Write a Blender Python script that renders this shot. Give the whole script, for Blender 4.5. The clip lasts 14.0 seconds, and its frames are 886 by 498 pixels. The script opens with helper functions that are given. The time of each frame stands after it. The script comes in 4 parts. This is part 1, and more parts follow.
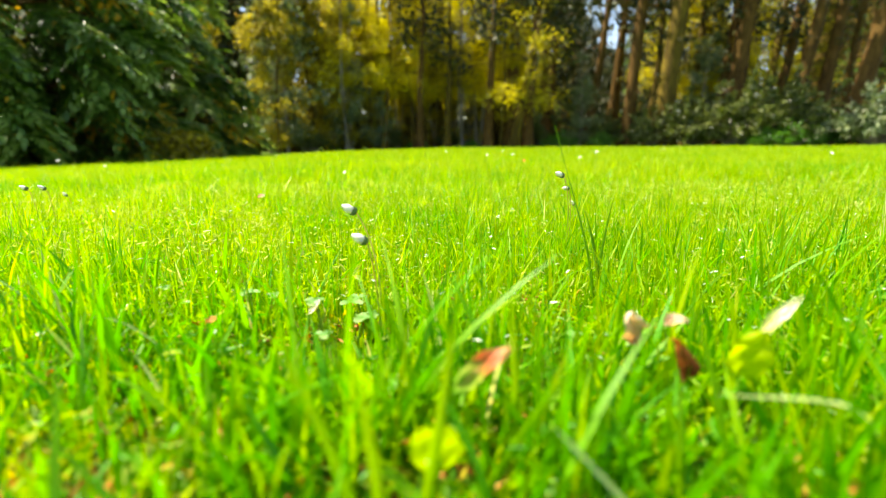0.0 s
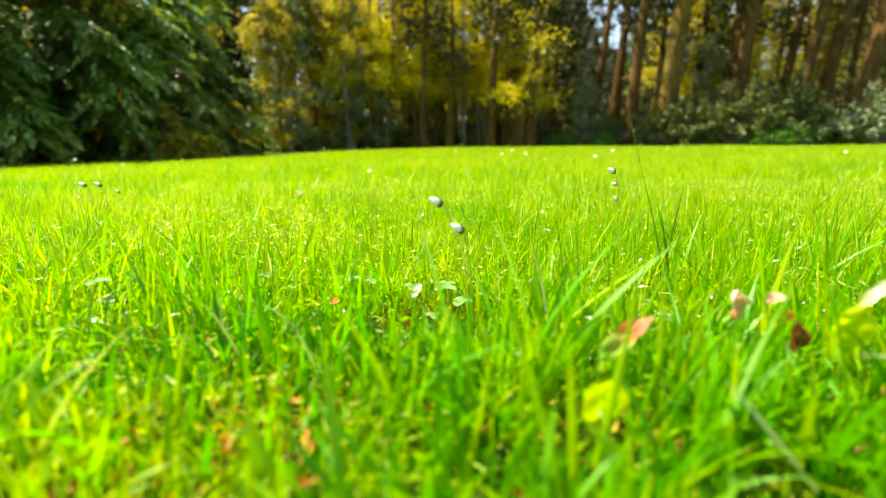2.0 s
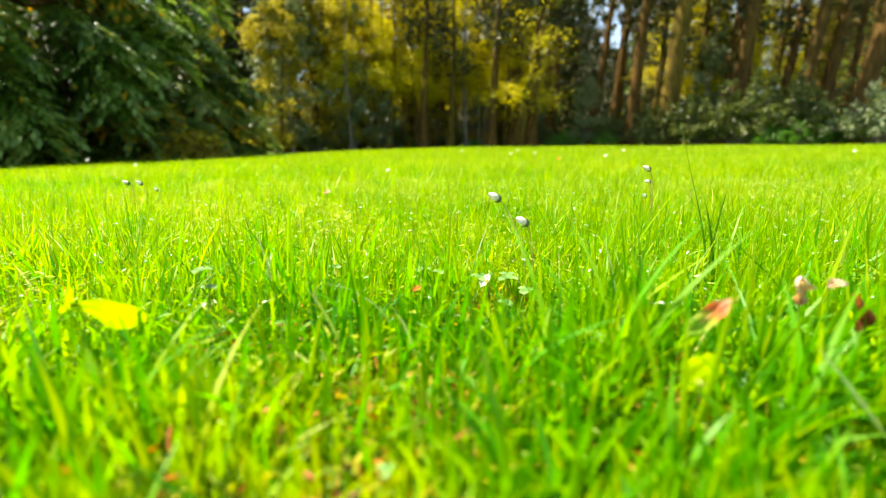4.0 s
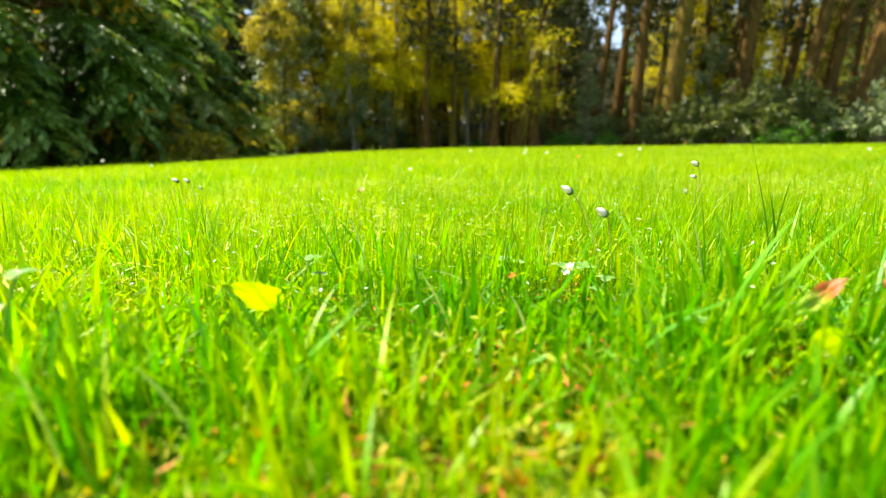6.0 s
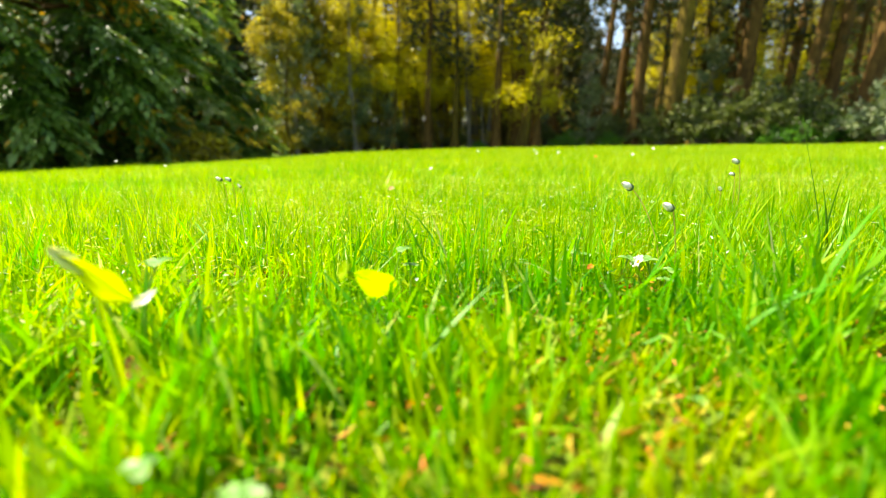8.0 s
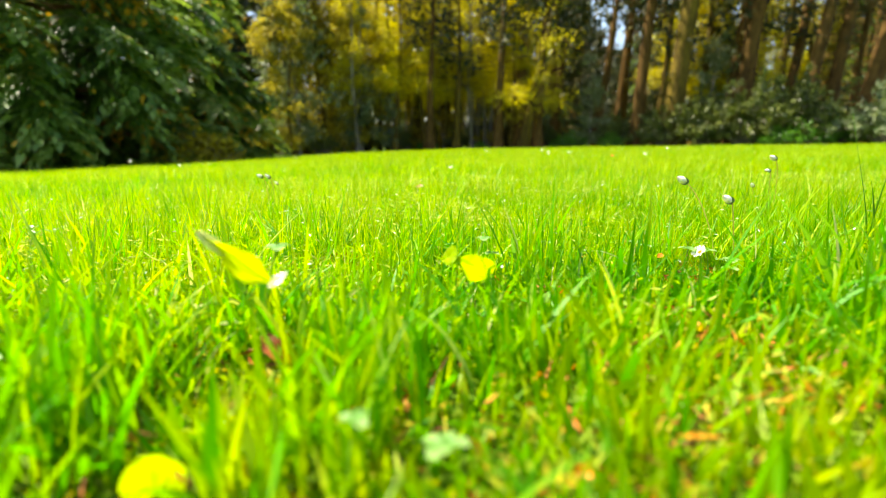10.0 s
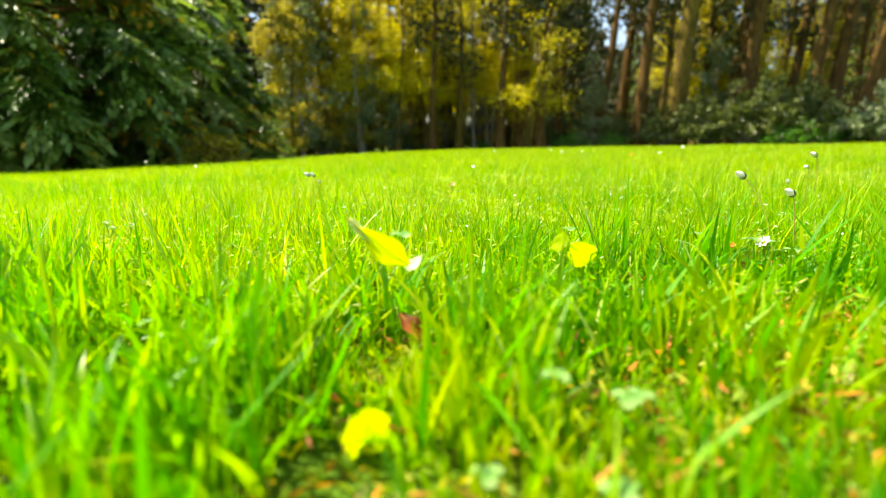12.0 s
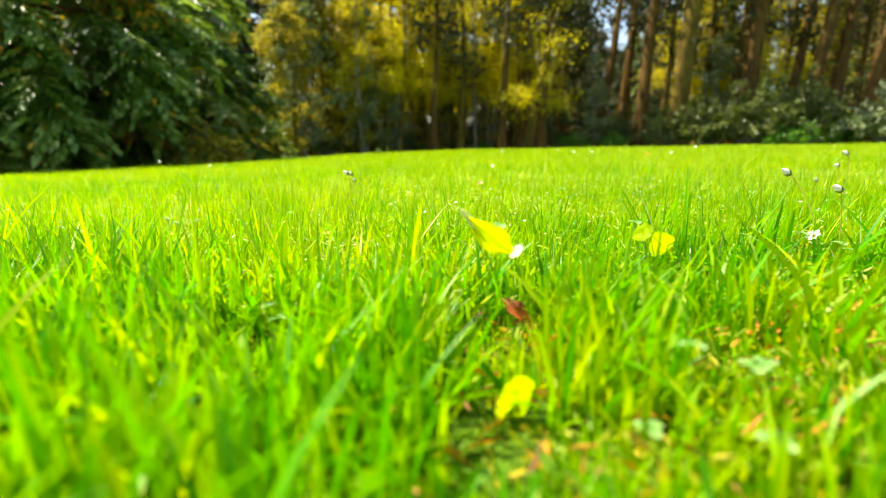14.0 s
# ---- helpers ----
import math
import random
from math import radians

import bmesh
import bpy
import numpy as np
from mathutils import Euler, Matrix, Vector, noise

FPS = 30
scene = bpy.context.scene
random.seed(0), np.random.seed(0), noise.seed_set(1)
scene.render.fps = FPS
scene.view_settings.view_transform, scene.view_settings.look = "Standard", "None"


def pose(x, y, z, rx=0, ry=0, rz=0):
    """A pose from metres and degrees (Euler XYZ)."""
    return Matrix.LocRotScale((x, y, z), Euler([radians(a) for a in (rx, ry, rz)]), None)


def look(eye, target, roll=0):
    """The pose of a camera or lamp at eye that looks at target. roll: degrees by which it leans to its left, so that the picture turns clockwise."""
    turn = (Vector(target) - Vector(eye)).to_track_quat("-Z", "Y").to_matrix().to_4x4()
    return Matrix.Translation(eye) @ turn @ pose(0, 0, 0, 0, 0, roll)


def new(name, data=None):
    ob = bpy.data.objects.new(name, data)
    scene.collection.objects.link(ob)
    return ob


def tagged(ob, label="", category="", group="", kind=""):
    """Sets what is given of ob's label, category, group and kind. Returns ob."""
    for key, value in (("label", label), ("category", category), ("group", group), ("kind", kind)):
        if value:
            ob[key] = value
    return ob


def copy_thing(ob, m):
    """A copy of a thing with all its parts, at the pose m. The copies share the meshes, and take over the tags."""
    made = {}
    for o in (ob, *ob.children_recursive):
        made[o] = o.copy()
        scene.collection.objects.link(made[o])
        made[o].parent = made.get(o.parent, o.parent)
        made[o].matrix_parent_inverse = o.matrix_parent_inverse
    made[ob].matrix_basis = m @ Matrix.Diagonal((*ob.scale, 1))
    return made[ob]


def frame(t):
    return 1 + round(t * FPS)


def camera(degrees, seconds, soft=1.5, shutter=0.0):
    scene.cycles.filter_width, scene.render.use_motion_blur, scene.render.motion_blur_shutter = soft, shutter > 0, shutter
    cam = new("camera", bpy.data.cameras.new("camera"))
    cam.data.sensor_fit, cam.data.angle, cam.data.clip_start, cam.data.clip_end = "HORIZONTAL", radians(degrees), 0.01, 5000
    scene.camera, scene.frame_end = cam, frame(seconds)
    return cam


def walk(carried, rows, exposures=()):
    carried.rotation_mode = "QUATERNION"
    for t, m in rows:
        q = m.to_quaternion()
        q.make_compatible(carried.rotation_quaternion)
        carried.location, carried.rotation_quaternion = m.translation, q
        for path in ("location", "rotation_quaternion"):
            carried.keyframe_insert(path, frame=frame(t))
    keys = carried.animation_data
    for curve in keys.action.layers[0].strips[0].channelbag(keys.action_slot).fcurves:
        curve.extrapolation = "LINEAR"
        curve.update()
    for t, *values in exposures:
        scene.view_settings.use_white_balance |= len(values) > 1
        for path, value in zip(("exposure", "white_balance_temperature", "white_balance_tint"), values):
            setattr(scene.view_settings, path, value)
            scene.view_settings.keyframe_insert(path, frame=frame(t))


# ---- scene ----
cam = camera(88.0, 14.0, 0.7)
cam.data.dof.use_dof = True
cam.data.dof.focus_distance = 0.45
cam.data.dof.aperture_fstop = 4.4
PATH = [
    (0, (0.00000, 0.00000, 0.10800), (0.00000, 1.94844, -0.34319), -0.000),
    (0.5, (-0.01524, -0.00604, 0.10790), (-0.01551, 1.94229, -0.34379), 0.039),
    (1, (-0.03400, -0.01345, 0.10703), (-0.03547, 1.93477, -0.34511), 0.025),
    (1.5, (-0.04793, -0.01813, 0.10618), (-0.05019, 1.93020, -0.34549), -0.035),
    (2, (-0.06145, -0.02293, 0.10556), (-0.06404, 1.92539, -0.34614), -0.032),
    (2.5, (-0.07369, -0.02774, 0.10525), (-0.07662, 1.92044, -0.34707), -0.058),
    (5, (-0.13784, -0.05067, 0.10246), (-0.14220, 1.89786, -0.34834), -0.130),
    (5.5, (-0.15504, -0.05317, 0.10084), (-0.16043, 1.89559, -0.34893), -0.226),
    (6, (-0.17056, -0.05930, 0.10010), (-0.17634, 1.88975, -0.34843), -0.289),
    (6.5, (-0.18865, -0.06525, 0.09937), (-0.19393, 1.88380, -0.34914), -0.287),
    (7, (-0.20321, -0.07002, 0.09945), (-0.20862, 1.87898, -0.34927), -0.326),
    (7.5, (-0.21476, -0.07238, 0.09905), (-0.22119, 1.87687, -0.34862), -0.384),
    (10, (-0.28237, -0.09146, 0.09429), (-0.29133, 1.85863, -0.34963), -0.404),
    (10.5, (-0.29677, -0.09601, 0.09311), (-0.30740, 1.85430, -0.34982), -0.478),
    (11, (-0.31512, -0.10155, 0.09219), (-0.32567, 1.84878, -0.35064), -0.505),
    (11.5, (-0.33200, -0.10616, 0.09159), (-0.34459, 1.84446, -0.34994), -0.602),
    (12, (-0.34746, -0.11346, 0.09176), (-0.35954, 1.83723, -0.34945), -0.595),
    (12.5, (-0.36156, -0.11870, 0.09174), (-0.37341, 1.83200, -0.34944), -0.602),
    (13, (-0.37665, -0.12451, 0.09121), (-0.38942, 1.82651, -0.34853), -0.608),
    (13.5, (-0.39278, -0.13103, 0.09137), (-0.40436, 1.81991, -0.34877), -0.581),
    (14, (-0.40500, -0.13410, 0.09019), (-0.41741, 1.81692, -0.34956), -0.573),
]
EXPOSURE = (1.75, 7300, 10)
walk(cam, [(t, look(eye, target, roll)) for t, eye, target, roll in PATH], [(0, *EXPOSURE), (14, *EXPOSURE)])

# ---- light ----
SUN_EL, SUN_AZ = 60.0, 286.0  # degrees; azimuth clockwise from the +y axis
world = bpy.data.worlds.new("sky")
scene.world = world
world.use_nodes = True
wn = world.node_tree.nodes
wl = world.node_tree.links
sky = wn.new("ShaderNodeTexSky")
sky.sky_type = "NISHITA"
sky.sun_disc = False
sky.sun_elevation = radians(SUN_EL)
sky.sun_rotation = radians(SUN_AZ)
wl.new(sky.outputs["Color"], wn["Background"].inputs["Color"])
wn["Background"].inputs["Strength"].default_value = 0.10
sun_data = bpy.data.lights.new("sun", "SUN")
sun_data.energy, sun_data.angle, sun_data.color = 4.6, radians(0.5), (1.0, 0.95, 0.86)
sun = new("sun", sun_data)
sun_dir = Vector((math.sin(radians(SUN_AZ)) * math.cos(radians(SUN_EL)), math.cos(radians(SUN_AZ)) * math.cos(radians(SUN_EL)), math.sin(radians(SUN_EL))))
sun.matrix_world = look(sun_dir * 40, (0, 0, 0))


# ---- materials ----
def ramp_of(nodes, stops):
    ramp = nodes.new("ShaderNodeValToRGB")
    els = ramp.color_ramp.elements
    while len(els) < len(stops):
        els.new(0.5)
    for el, (at, col) in zip(els, stops):
        el.position, el.color = at, (*col, 1)
    return ramp


def leaf_material(name, stops, through_light=0.4, rough=0.4, mottle=0.0, scale=60.0, spec=0.5, glow=1.25):
    """Thin leaf: colour by the tone of each leaf, some light passing through, a waxy gloss."""
    m = bpy.data.materials.new(name)
    m.use_nodes = True
    n, l = m.node_tree.nodes, m.node_tree.links
    n.clear()
    out = n.new("ShaderNodeOutputMaterial")
    attr = n.new("ShaderNodeAttribute")
    attr.attribute_name = "tone"
    ramp = ramp_of(n, stops)
    fac = attr.outputs["Fac"]
    if mottle:
        geo = n.new("ShaderNodeNewGeometry")
        tex = n.new("ShaderNodeTexNoise")
        tex.inputs["Scale"].default_value = scale
        tex.inputs["Detail"].default_value = 3
        l.new(geo.outputs["Position"], tex.inputs["Vector"])
        mad = n.new("ShaderNodeMath")
        mad.operation = "MULTIPLY_ADD"
        mad.inputs[1].default_value = mottle
        l.new(tex.outputs["Fac"], mad.inputs[0])
        sub = n.new("ShaderNodeMath")
        sub.operation = "SUBTRACT"
        sub.inputs[1].default_value = mottle * 0.5
        l.new(fac, sub.inputs[0])
        l.new(sub.outputs[0], mad.inputs[2])
        fac = mad.outputs[0]
    l.new(fac, ramp.inputs["Fac"])
    bsdf = n.new("ShaderNodeBsdfPrincipled")
    bsdf.inputs["Roughness"].default_value = rough
    bsdf.inputs["Specular IOR Level"].default_value = spec
    l.new(ramp.outputs["Color"], bsdf.inputs["Base Color"])
    trans = n.new("ShaderNodeBsdfTranslucent")
    gain = n.new("ShaderNodeMix")
    gain.data_type, gain.blend_type = "RGBA", "MULTIPLY"
    gain.inputs["Factor"].default_value = 1
    gain.inputs["B"].default_value = (glow, glow, glow * 0.5, 1)
    l.new(ramp.outputs["Color"], gain.inputs["A"])
    l.new(gain.outputs["Result"], trans.inputs["Color"])
    mix = n.new("ShaderNodeMixShader")
    mix.inputs["Fac"].default_value = through_light
    l.new(bsdf.outputs[0], mix.inputs[1])
    l.new(trans.outputs[0], mix.inputs[2])
    l.new(mix.outputs[0], out.inputs["Surface"])
    return m


def rough_material(name, stops, scale=20.0, stretch=(1, 1, 1), rough=0.85, bump=0.4, fine=6.0):
    """Bark, soil and the like: two scales of noise drive colour and relief."""
    m = bpy.data.materials.new(name)
    m.use_nodes = True
    n, l = m.node_tree.nodes, m.node_tree.links
    bsdf = n["Principled BSDF"]
    bsdf.inputs["Roughness"].default_value = rough
    bsdf.inputs["Specular IOR Level"].default_value = 0.15
    co = n.new("ShaderNodeTexCoord")
    mp = n.new("ShaderNodeMapping")
    mp.inputs["Scale"].default_value = stretch
    l.new(co.outputs["Object"], mp.inputs["Vector"])
    a, b = n.new("ShaderNodeTexNoise"), n.new("ShaderNodeTexNoise")
    a.inputs["Scale"].default_value, b.inputs["Scale"].default_value = scale, scale * fine
    a.inputs["Detail"].default_value = b.inputs["Detail"].default_value = 5
    for tex in (a, b):
        l.new(mp.outputs[0], tex.inputs["Vector"])
    mix = n.new("ShaderNodeMix")
    mix.inputs["Factor"].default_value = 0.4
    l.new(a.outputs["Fac"], mix.inputs["A"])
    l.new(b.outputs["Fac"], mix.inputs["B"])
    ramp = ramp_of(n, stops)
    l.new(mix.outputs["Result"], ramp.inputs["Fac"])
    l.new(ramp.outputs["Color"], bsdf.inputs["Base Color"])
    bp = n.new("ShaderNodeBump")
    bp.inputs["Strength"].default_value = bump
    bp.inputs["Distance"].default_value = 0.02
    l.new(mix.outputs["Result"], bp.inputs["Height"])
    l.new(bp.outputs[0], bsdf.inputs["Normal"])
    return m


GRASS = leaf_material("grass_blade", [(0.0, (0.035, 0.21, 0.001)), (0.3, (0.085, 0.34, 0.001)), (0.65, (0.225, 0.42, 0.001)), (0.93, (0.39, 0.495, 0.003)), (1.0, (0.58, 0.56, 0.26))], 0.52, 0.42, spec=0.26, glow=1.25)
LAWN_SOIL = rough_material("lawn_soil", [(0.30, (0.035, 0.075, 0.003)), (0.5, (0.06, 0.13, 0.003)), (0.64, (0.11, 0.13, 0.005)), (0.8, (0.20, 0.09, 0.008))], 9.0, bump=0.8)
THATCH = leaf_material("dry_thatch", [(0.0, (0.14, 0.05, 0.005)), (0.4, (0.40, 0.10, 0.005)), (0.75, (0.56, 0.18, 0.007)), (1.0, (0.60, 0.36, 0.03))], 0.3, 0.6)
BARK_PINE = rough_material("pine_bark", [(0.32, (0.030, 0.015, 0.004)), (0.5, (0.090, 0.050, 0.010)), (0.68, (0.17, 0.098, 0.020))], 3.0, (3, 3, 0.7), bump=1.0)
BARK_MOSS = rough_material("mossy_bark", [(0.3, (0.022, 0.014, 0.003)), (0.5, (0.085, 0.058, 0.007)), (0.66, (0.19, 0.135, 0.014))], 3.0, (2, 2, 0.6), bump=0.9)
BARK_PALE = rough_material("pale_bark", [(0.3, (0.06, 0.05, 0.035)), (0.5, (0.20, 0.18, 0.13)), (0.7, (0.36, 0.33, 0.27))], 4.0, (2, 2, 0.8), bump=0.7)
HEMLOCK = leaf_material("conifer_spray", [(0.0, (0.028, 0.068, 0.010)), (0.5, (0.068, 0.148, 0.012)), (0.93, (0.20, 0.30, 0.055)), (1.0, (0.58, 0.34, 0.02))], 0.36, 0.40, spec=0.35)
SPRING = leaf_material("spring_leaf", [(0.0, (0.16, 0.105, 0.003)), (0.35, (0.46, 0.39, 0.004)), (0.75, (0.64, 0.60, 0.006)), (1.0, (0.74, 0.71, 0.03))], 0.52, 0.45, glow=1.55)
OLIVE_LEAF = leaf_material("olive_leaf", [(0.0, (0.08, 0.060, 0.004)), (0.5, (0.30, 0.25, 0.015)), (1.0, (0.54, 0.49, 0.04))], 0.5, 0.5, spec=0.3, glow=1.5)
# near-black leaves: the shade of the deep wood is put into their colour
SHADE_LEAF = leaf_material("shade_leaf", [(0.0, (0.012, 0.022, 0.010)), (0.6, (0.035, 0.050, 0.010)), (1.0, (0.09, 0.08, 0.01))], 0.15, 0.5, spec=0.3)
SHRUB_LEAF = leaf_material("shrub_leaf", [(0.0, (0.030, 0.055, 0.010)), (0.6, (0.105, 0.135, 0.022)), (1.0, (0.27, 0.29, 0.06))], 0.3, 0.42, spec=0.4)
PALE_SHRUB = leaf_material("pale_shrub_leaf", [(0.0, (0.06, 0.10, 0.035)), (0.6, (0.15, 0.20, 0.08)), (1.0, (0.34, 0.37, 0.20))], 0.3, 0.45, spec=0.5)
MOSS = leaf_material("moss_shoot", [(0.0, (0.12, 0.24, 0.003)), (0.6, (0.30, 0.42, 0.004)), (1.0, (0.60, 0.40, 0.01))], 0.45, 0.6)
FRESH_WEED = leaf_material("fresh_weed", [(0.0, (0.05, 0.16, 0.01)), (1.0, (0.14, 0.36, 0.02))], 0.4, 0.45)


# ---- mesh tools ----
def quick_mesh(name, verts, faces, tone=None, smooth=True):
    """A mesh from arrays; all faces have the same number of corners."""
    verts, faces = np.asarray(verts, np.float32), np.asarray(faces, np.int32)
    me = bpy.data.meshes.new(name)
    k = faces.shape[1]
    me.vertices.add(len(verts))
    me.vertices.foreach_set("co", verts.ravel())
    me.loops.add(faces.size)
    me.loops.foreach_set("vertex_index", faces.ravel())
    me.polygons.add(len(faces))
    me.polygons.foreach_set("loop_start", np.arange(0, faces.size, k, dtype=np.int32))
    me.polygons.foreach_set("use_smooth", np.full(len(faces), smooth))
    if tone is not None:
        at = me.attributes.new("tone", "FLOAT", "POINT")
        at.data.foreach_set("value", np.asarray(tone, np.float32))
    me.update(calc_edges=True)
    return me


def link_part(name, me, material, parent=None, label=""):
    ob = new(name, me)
    me.materials.append(material)
    if parent is not None:
        ob.parent = parent
    if label:
        ob["label"] = label
    return ob


def part(name, bm, material, parent, label="", smooth=True):
    me = bpy.data.meshes.new(name)
    bm.to_mesh(me)
    bm.free()
    me.polygons.foreach_set("use_smooth", np.full(len(me.polygons), smooth))
    return link_part(name, me, material, parent, label)


def joined(pieces):
    """Several (verts, faces, tone) with equal corner counts, as one."""
    vs, fs, ts, n = [], [], [], 0
    for v, f, t in pieces:
        vs.append(v), fs.append(np.asarray(f) + n), ts.append(t)
        n += len(v)
    return np.concatenate(vs), np.concatenate(fs), np.concatenate(ts)


def tube(path, radii, sides=7, rng=None, rugged=0.0):
    """A round stem along a path, as quads."""
    path = np.asarray(path, float)
    radii = np.broadcast_to(np.asarray(radii, float), len(path))
    way = np.gradient(path, axis=0)
    way /= np.linalg.norm(way, axis=1)[:, None] + 1e-9
    ref = np.where(np.abs(way[:, 2:3]) > 0.9, [[1.0, 0, 0]], [[0, 0, 1.0]])
    a = np.cross(way, ref)
    a /= np.linalg.norm(a, axis=1)[:, None]
    b = np.cross(way, a)
    ang = np.arange(sides) * 2 * np.pi / sides
    r = radii[:, None] * np.ones(sides)
    if rng is not None and rugged:
        r = r * (1 + rugged * rng.standard_normal(r.shape))
    v = path[:, None] + r[..., None] * (np.cos(ang)[None, :, None] * a[:, None] + np.sin(ang)[None, :, None] * b[:, None])
    i, j = np.meshgrid(np.arange(len(path) - 1), np.arange(sides), indexing="ij")
    k = (j + 1) % sides
    f = np.stack([i * sides + j, i * sides + k, (i + 1) * sides + k, (i + 1) * sides + j], -1).reshape(-1, 4)
    v = v.reshape(-1, 3)
    return v, f, np.full(len(v), 0.5)


def unit(v):
    return v / (np.linalg.norm(v, axis=-1, keepdims=True) + 1e-9)


def leaves(rng, centre, along, length, width, tone, fold=0.25, face=None):
    """Pointed, folded leaves as pairs of triangles: base, two shoulders, tip."""
    n = len(centre)
    along = unit(along)
    if face is None:
        face = rng.standard_normal((n, 3))
    side = unit(np.cross(along, face))
    up = np.cross(side, along)
    length, width = np.broadcast_to(length, n)[:, None], np.broadcast_to(width, n)[:, None]
    base, tip = centre, centre + along * length - up * length * 0.12
    mid = centre + along * length * 0.45
    v = np.stack([base, mid + side * width * 0.5 + up * width * fold, tip, mid - side * width * 0.5 + up * width * fold], 1).reshape(-1, 3)
    q = np.arange(n)[:, None] * 4
    f = np.concatenate([q + [0, 1, 2], q + [0, 2, 3]])
    return v, f, np.repeat(tone, 4)


# ---- ground ----
def ripple(x, y, size, seed=0):
    """A smooth field between about -1 and 1 with features of that size in metres."""
    r = np.random.default_rng(seed)
    total = 0
    for _ in range(6):
        a, p, k = r.uniform(0, 6.28), r.uniform(0, 6.28), r.uniform(0.6, 1.6) * 6.28 / size
        total = total + np.sin((x * np.cos(a) + y * np.sin(a)) * k + p)
    return total / 3.2


def ground_z(x, y):
    x, y = np.asarray(x, float), np.asarray(y, float)
    fall = np.where(x < 0, 0.029 * x, 0.0075 * x) * np.clip((np.abs(x) + y * 0.2) / 2.5, 0, 1)
    far = -0.030 * np.clip(y / 10, 0, 1)
    return -0.020 + far + np.clip(fall, -0.4, 0.3) + 0.004 * ripple(x, y, 0.6, 3) + 0.010 * np.clip(y / 6, 0, 1) * ripple(x, y, 5, 4)


def build_ground():
    near = np.concatenate([-np.geomspace(400, 1.2, 44), np.linspace(-1.1, 1.1, 45), np.geomspace(1.2, 400, 44)])
    xs, ys = np.meshgrid(near - 0.2, near + 0.4, indexing="ij")
    n = len(near)
    v = np.stack([xs, ys, ground_z(xs, ys)], -1).reshape(-1, 3)
    i, j = np.meshgrid(np.arange(n - 1), np.arange(n - 1), indexing="ij")
    f = np.stack([i * n + j, (i + 1) * n + j, (i + 1) * n + j + 1, i * n + j + 1], -1).reshape(-1, 4)
    ob = link_part("ground", quick_mesh("ground", v, f), LAWN_SOIL)
    tagged(ob, "lawn soil with moss and short turf reaching into the wood", "ground", kind="structure")


build_ground()


# ---- grass ----
def blades(rng, x, y, height, width, segs, lean=0.36, tone=None):
    """Bent, tapering grass blades rooted at x, y."""
    n = len(x)
    z = ground_z(x, y) - 0.002
    az, turn = rng.uniform(0, 2 * np.pi, n), rng.normal(0, 0.9, n)
    out = np.abs(rng.normal(0, lean, n)) + 0.05
    out = np.where(rng.random(n) < 0.12, out + rng.uniform(0.2, 0.7, n), out)
    droop = np.clip(rng.normal(0.25, 0.3, n), 0, 0.9) * out
    s = np.linspace(0, 1, segs + 1)[None, :]
    flat = height[:, None] * out[:, None] * s ** 1.7
    rise = height[:, None] * (s - droop[:, None] * s ** 2.5 * 0.7)
    mid = np.stack([x[:, None] + np.cos(az)[:, None] * flat, y[:, None] + np.sin(az)[:, None] * flat, z[:, None] + rise], -1)
    wide = width[:, None] * np.clip(0.75 + 0.5 * s - 1.25 * s ** 2.2, 0.02, 1) * 0.5
    face = az + np.pi / 2 + turn
    twist = face[:, None] + rng.normal(0, 0.5, n)[:, None] * s
    side = np.stack([np.cos(twist), np.sin(twist), 0 * twist], -1) * wide[..., None]
    v = np.stack([mid - side, mid + side], 2)
    base = (np.arange(n) * (segs + 1) * 2)[:, None, None]
    k = (np.arange(segs) * 2)[None, :, None]
    f = (base + k + np.array([0, 1, 3, 2])[None, None]).reshape(-1, 4)
    if tone is None:
        tone = rng.random(n)
    t = np.repeat(tone, (segs + 1) * 2)
    return v.reshape(-1, 3), f, t


def strip(rng, y0, y1, density, margin=0.08):
    """Random roots over the part of the lawn between y0 and y1 that widens with distance."""
    left, right = -0.62 - margin - 1.03 * (y1 + 0.15), 0.10 + margin + 1.03 * y1
    n = int(density * (right - left) * (y1 - y0))
    x, y = rng.uniform(left, right, n), rng.uniform(y0, y1, n)
    keep = (x > -0.50 - margin - 1.03 * (y + 0.15)) & (x < 0.08 + margin + 1.03 * np.maximum(y, -0.03))
    return x[keep], y[keep]


def lawn_edge(x):
    """How far the mown lawn reaches before the wood's edge."""
    return np.interp(x, [-9, -5.2, -4.6, -4.2, -3.4, -2.0, 2, 6, 8.5, 11, 14], [4.2, 4.7, 5.6, 7.2, 11, 15.5, 16.5, 15, 13.2, 11.2, 10.5]) + 0.25 * np.sin(x * 3.1) + 0.15 * np.sin(x * 7.7)


BARE = [(-0.156, 0.156, 0.030), (-0.187, 0.103, 0.030), (-0.120, 0.073, 0.035), (-0.167, 0.056, 0.035), (-0.235, 0.030, 0.045), (-0.097, 0.137, 0.022), (-0.130, 0.146, 0.025), (0.001, 0.148, 0.018), (-0.080, 0.370, 0.028), (-0.065, 0.285, 0.022), (-0.320, -0.002, 0.02), (-0.275, 0.055, 0.030), (-0.215, 0.065, 0.035)]


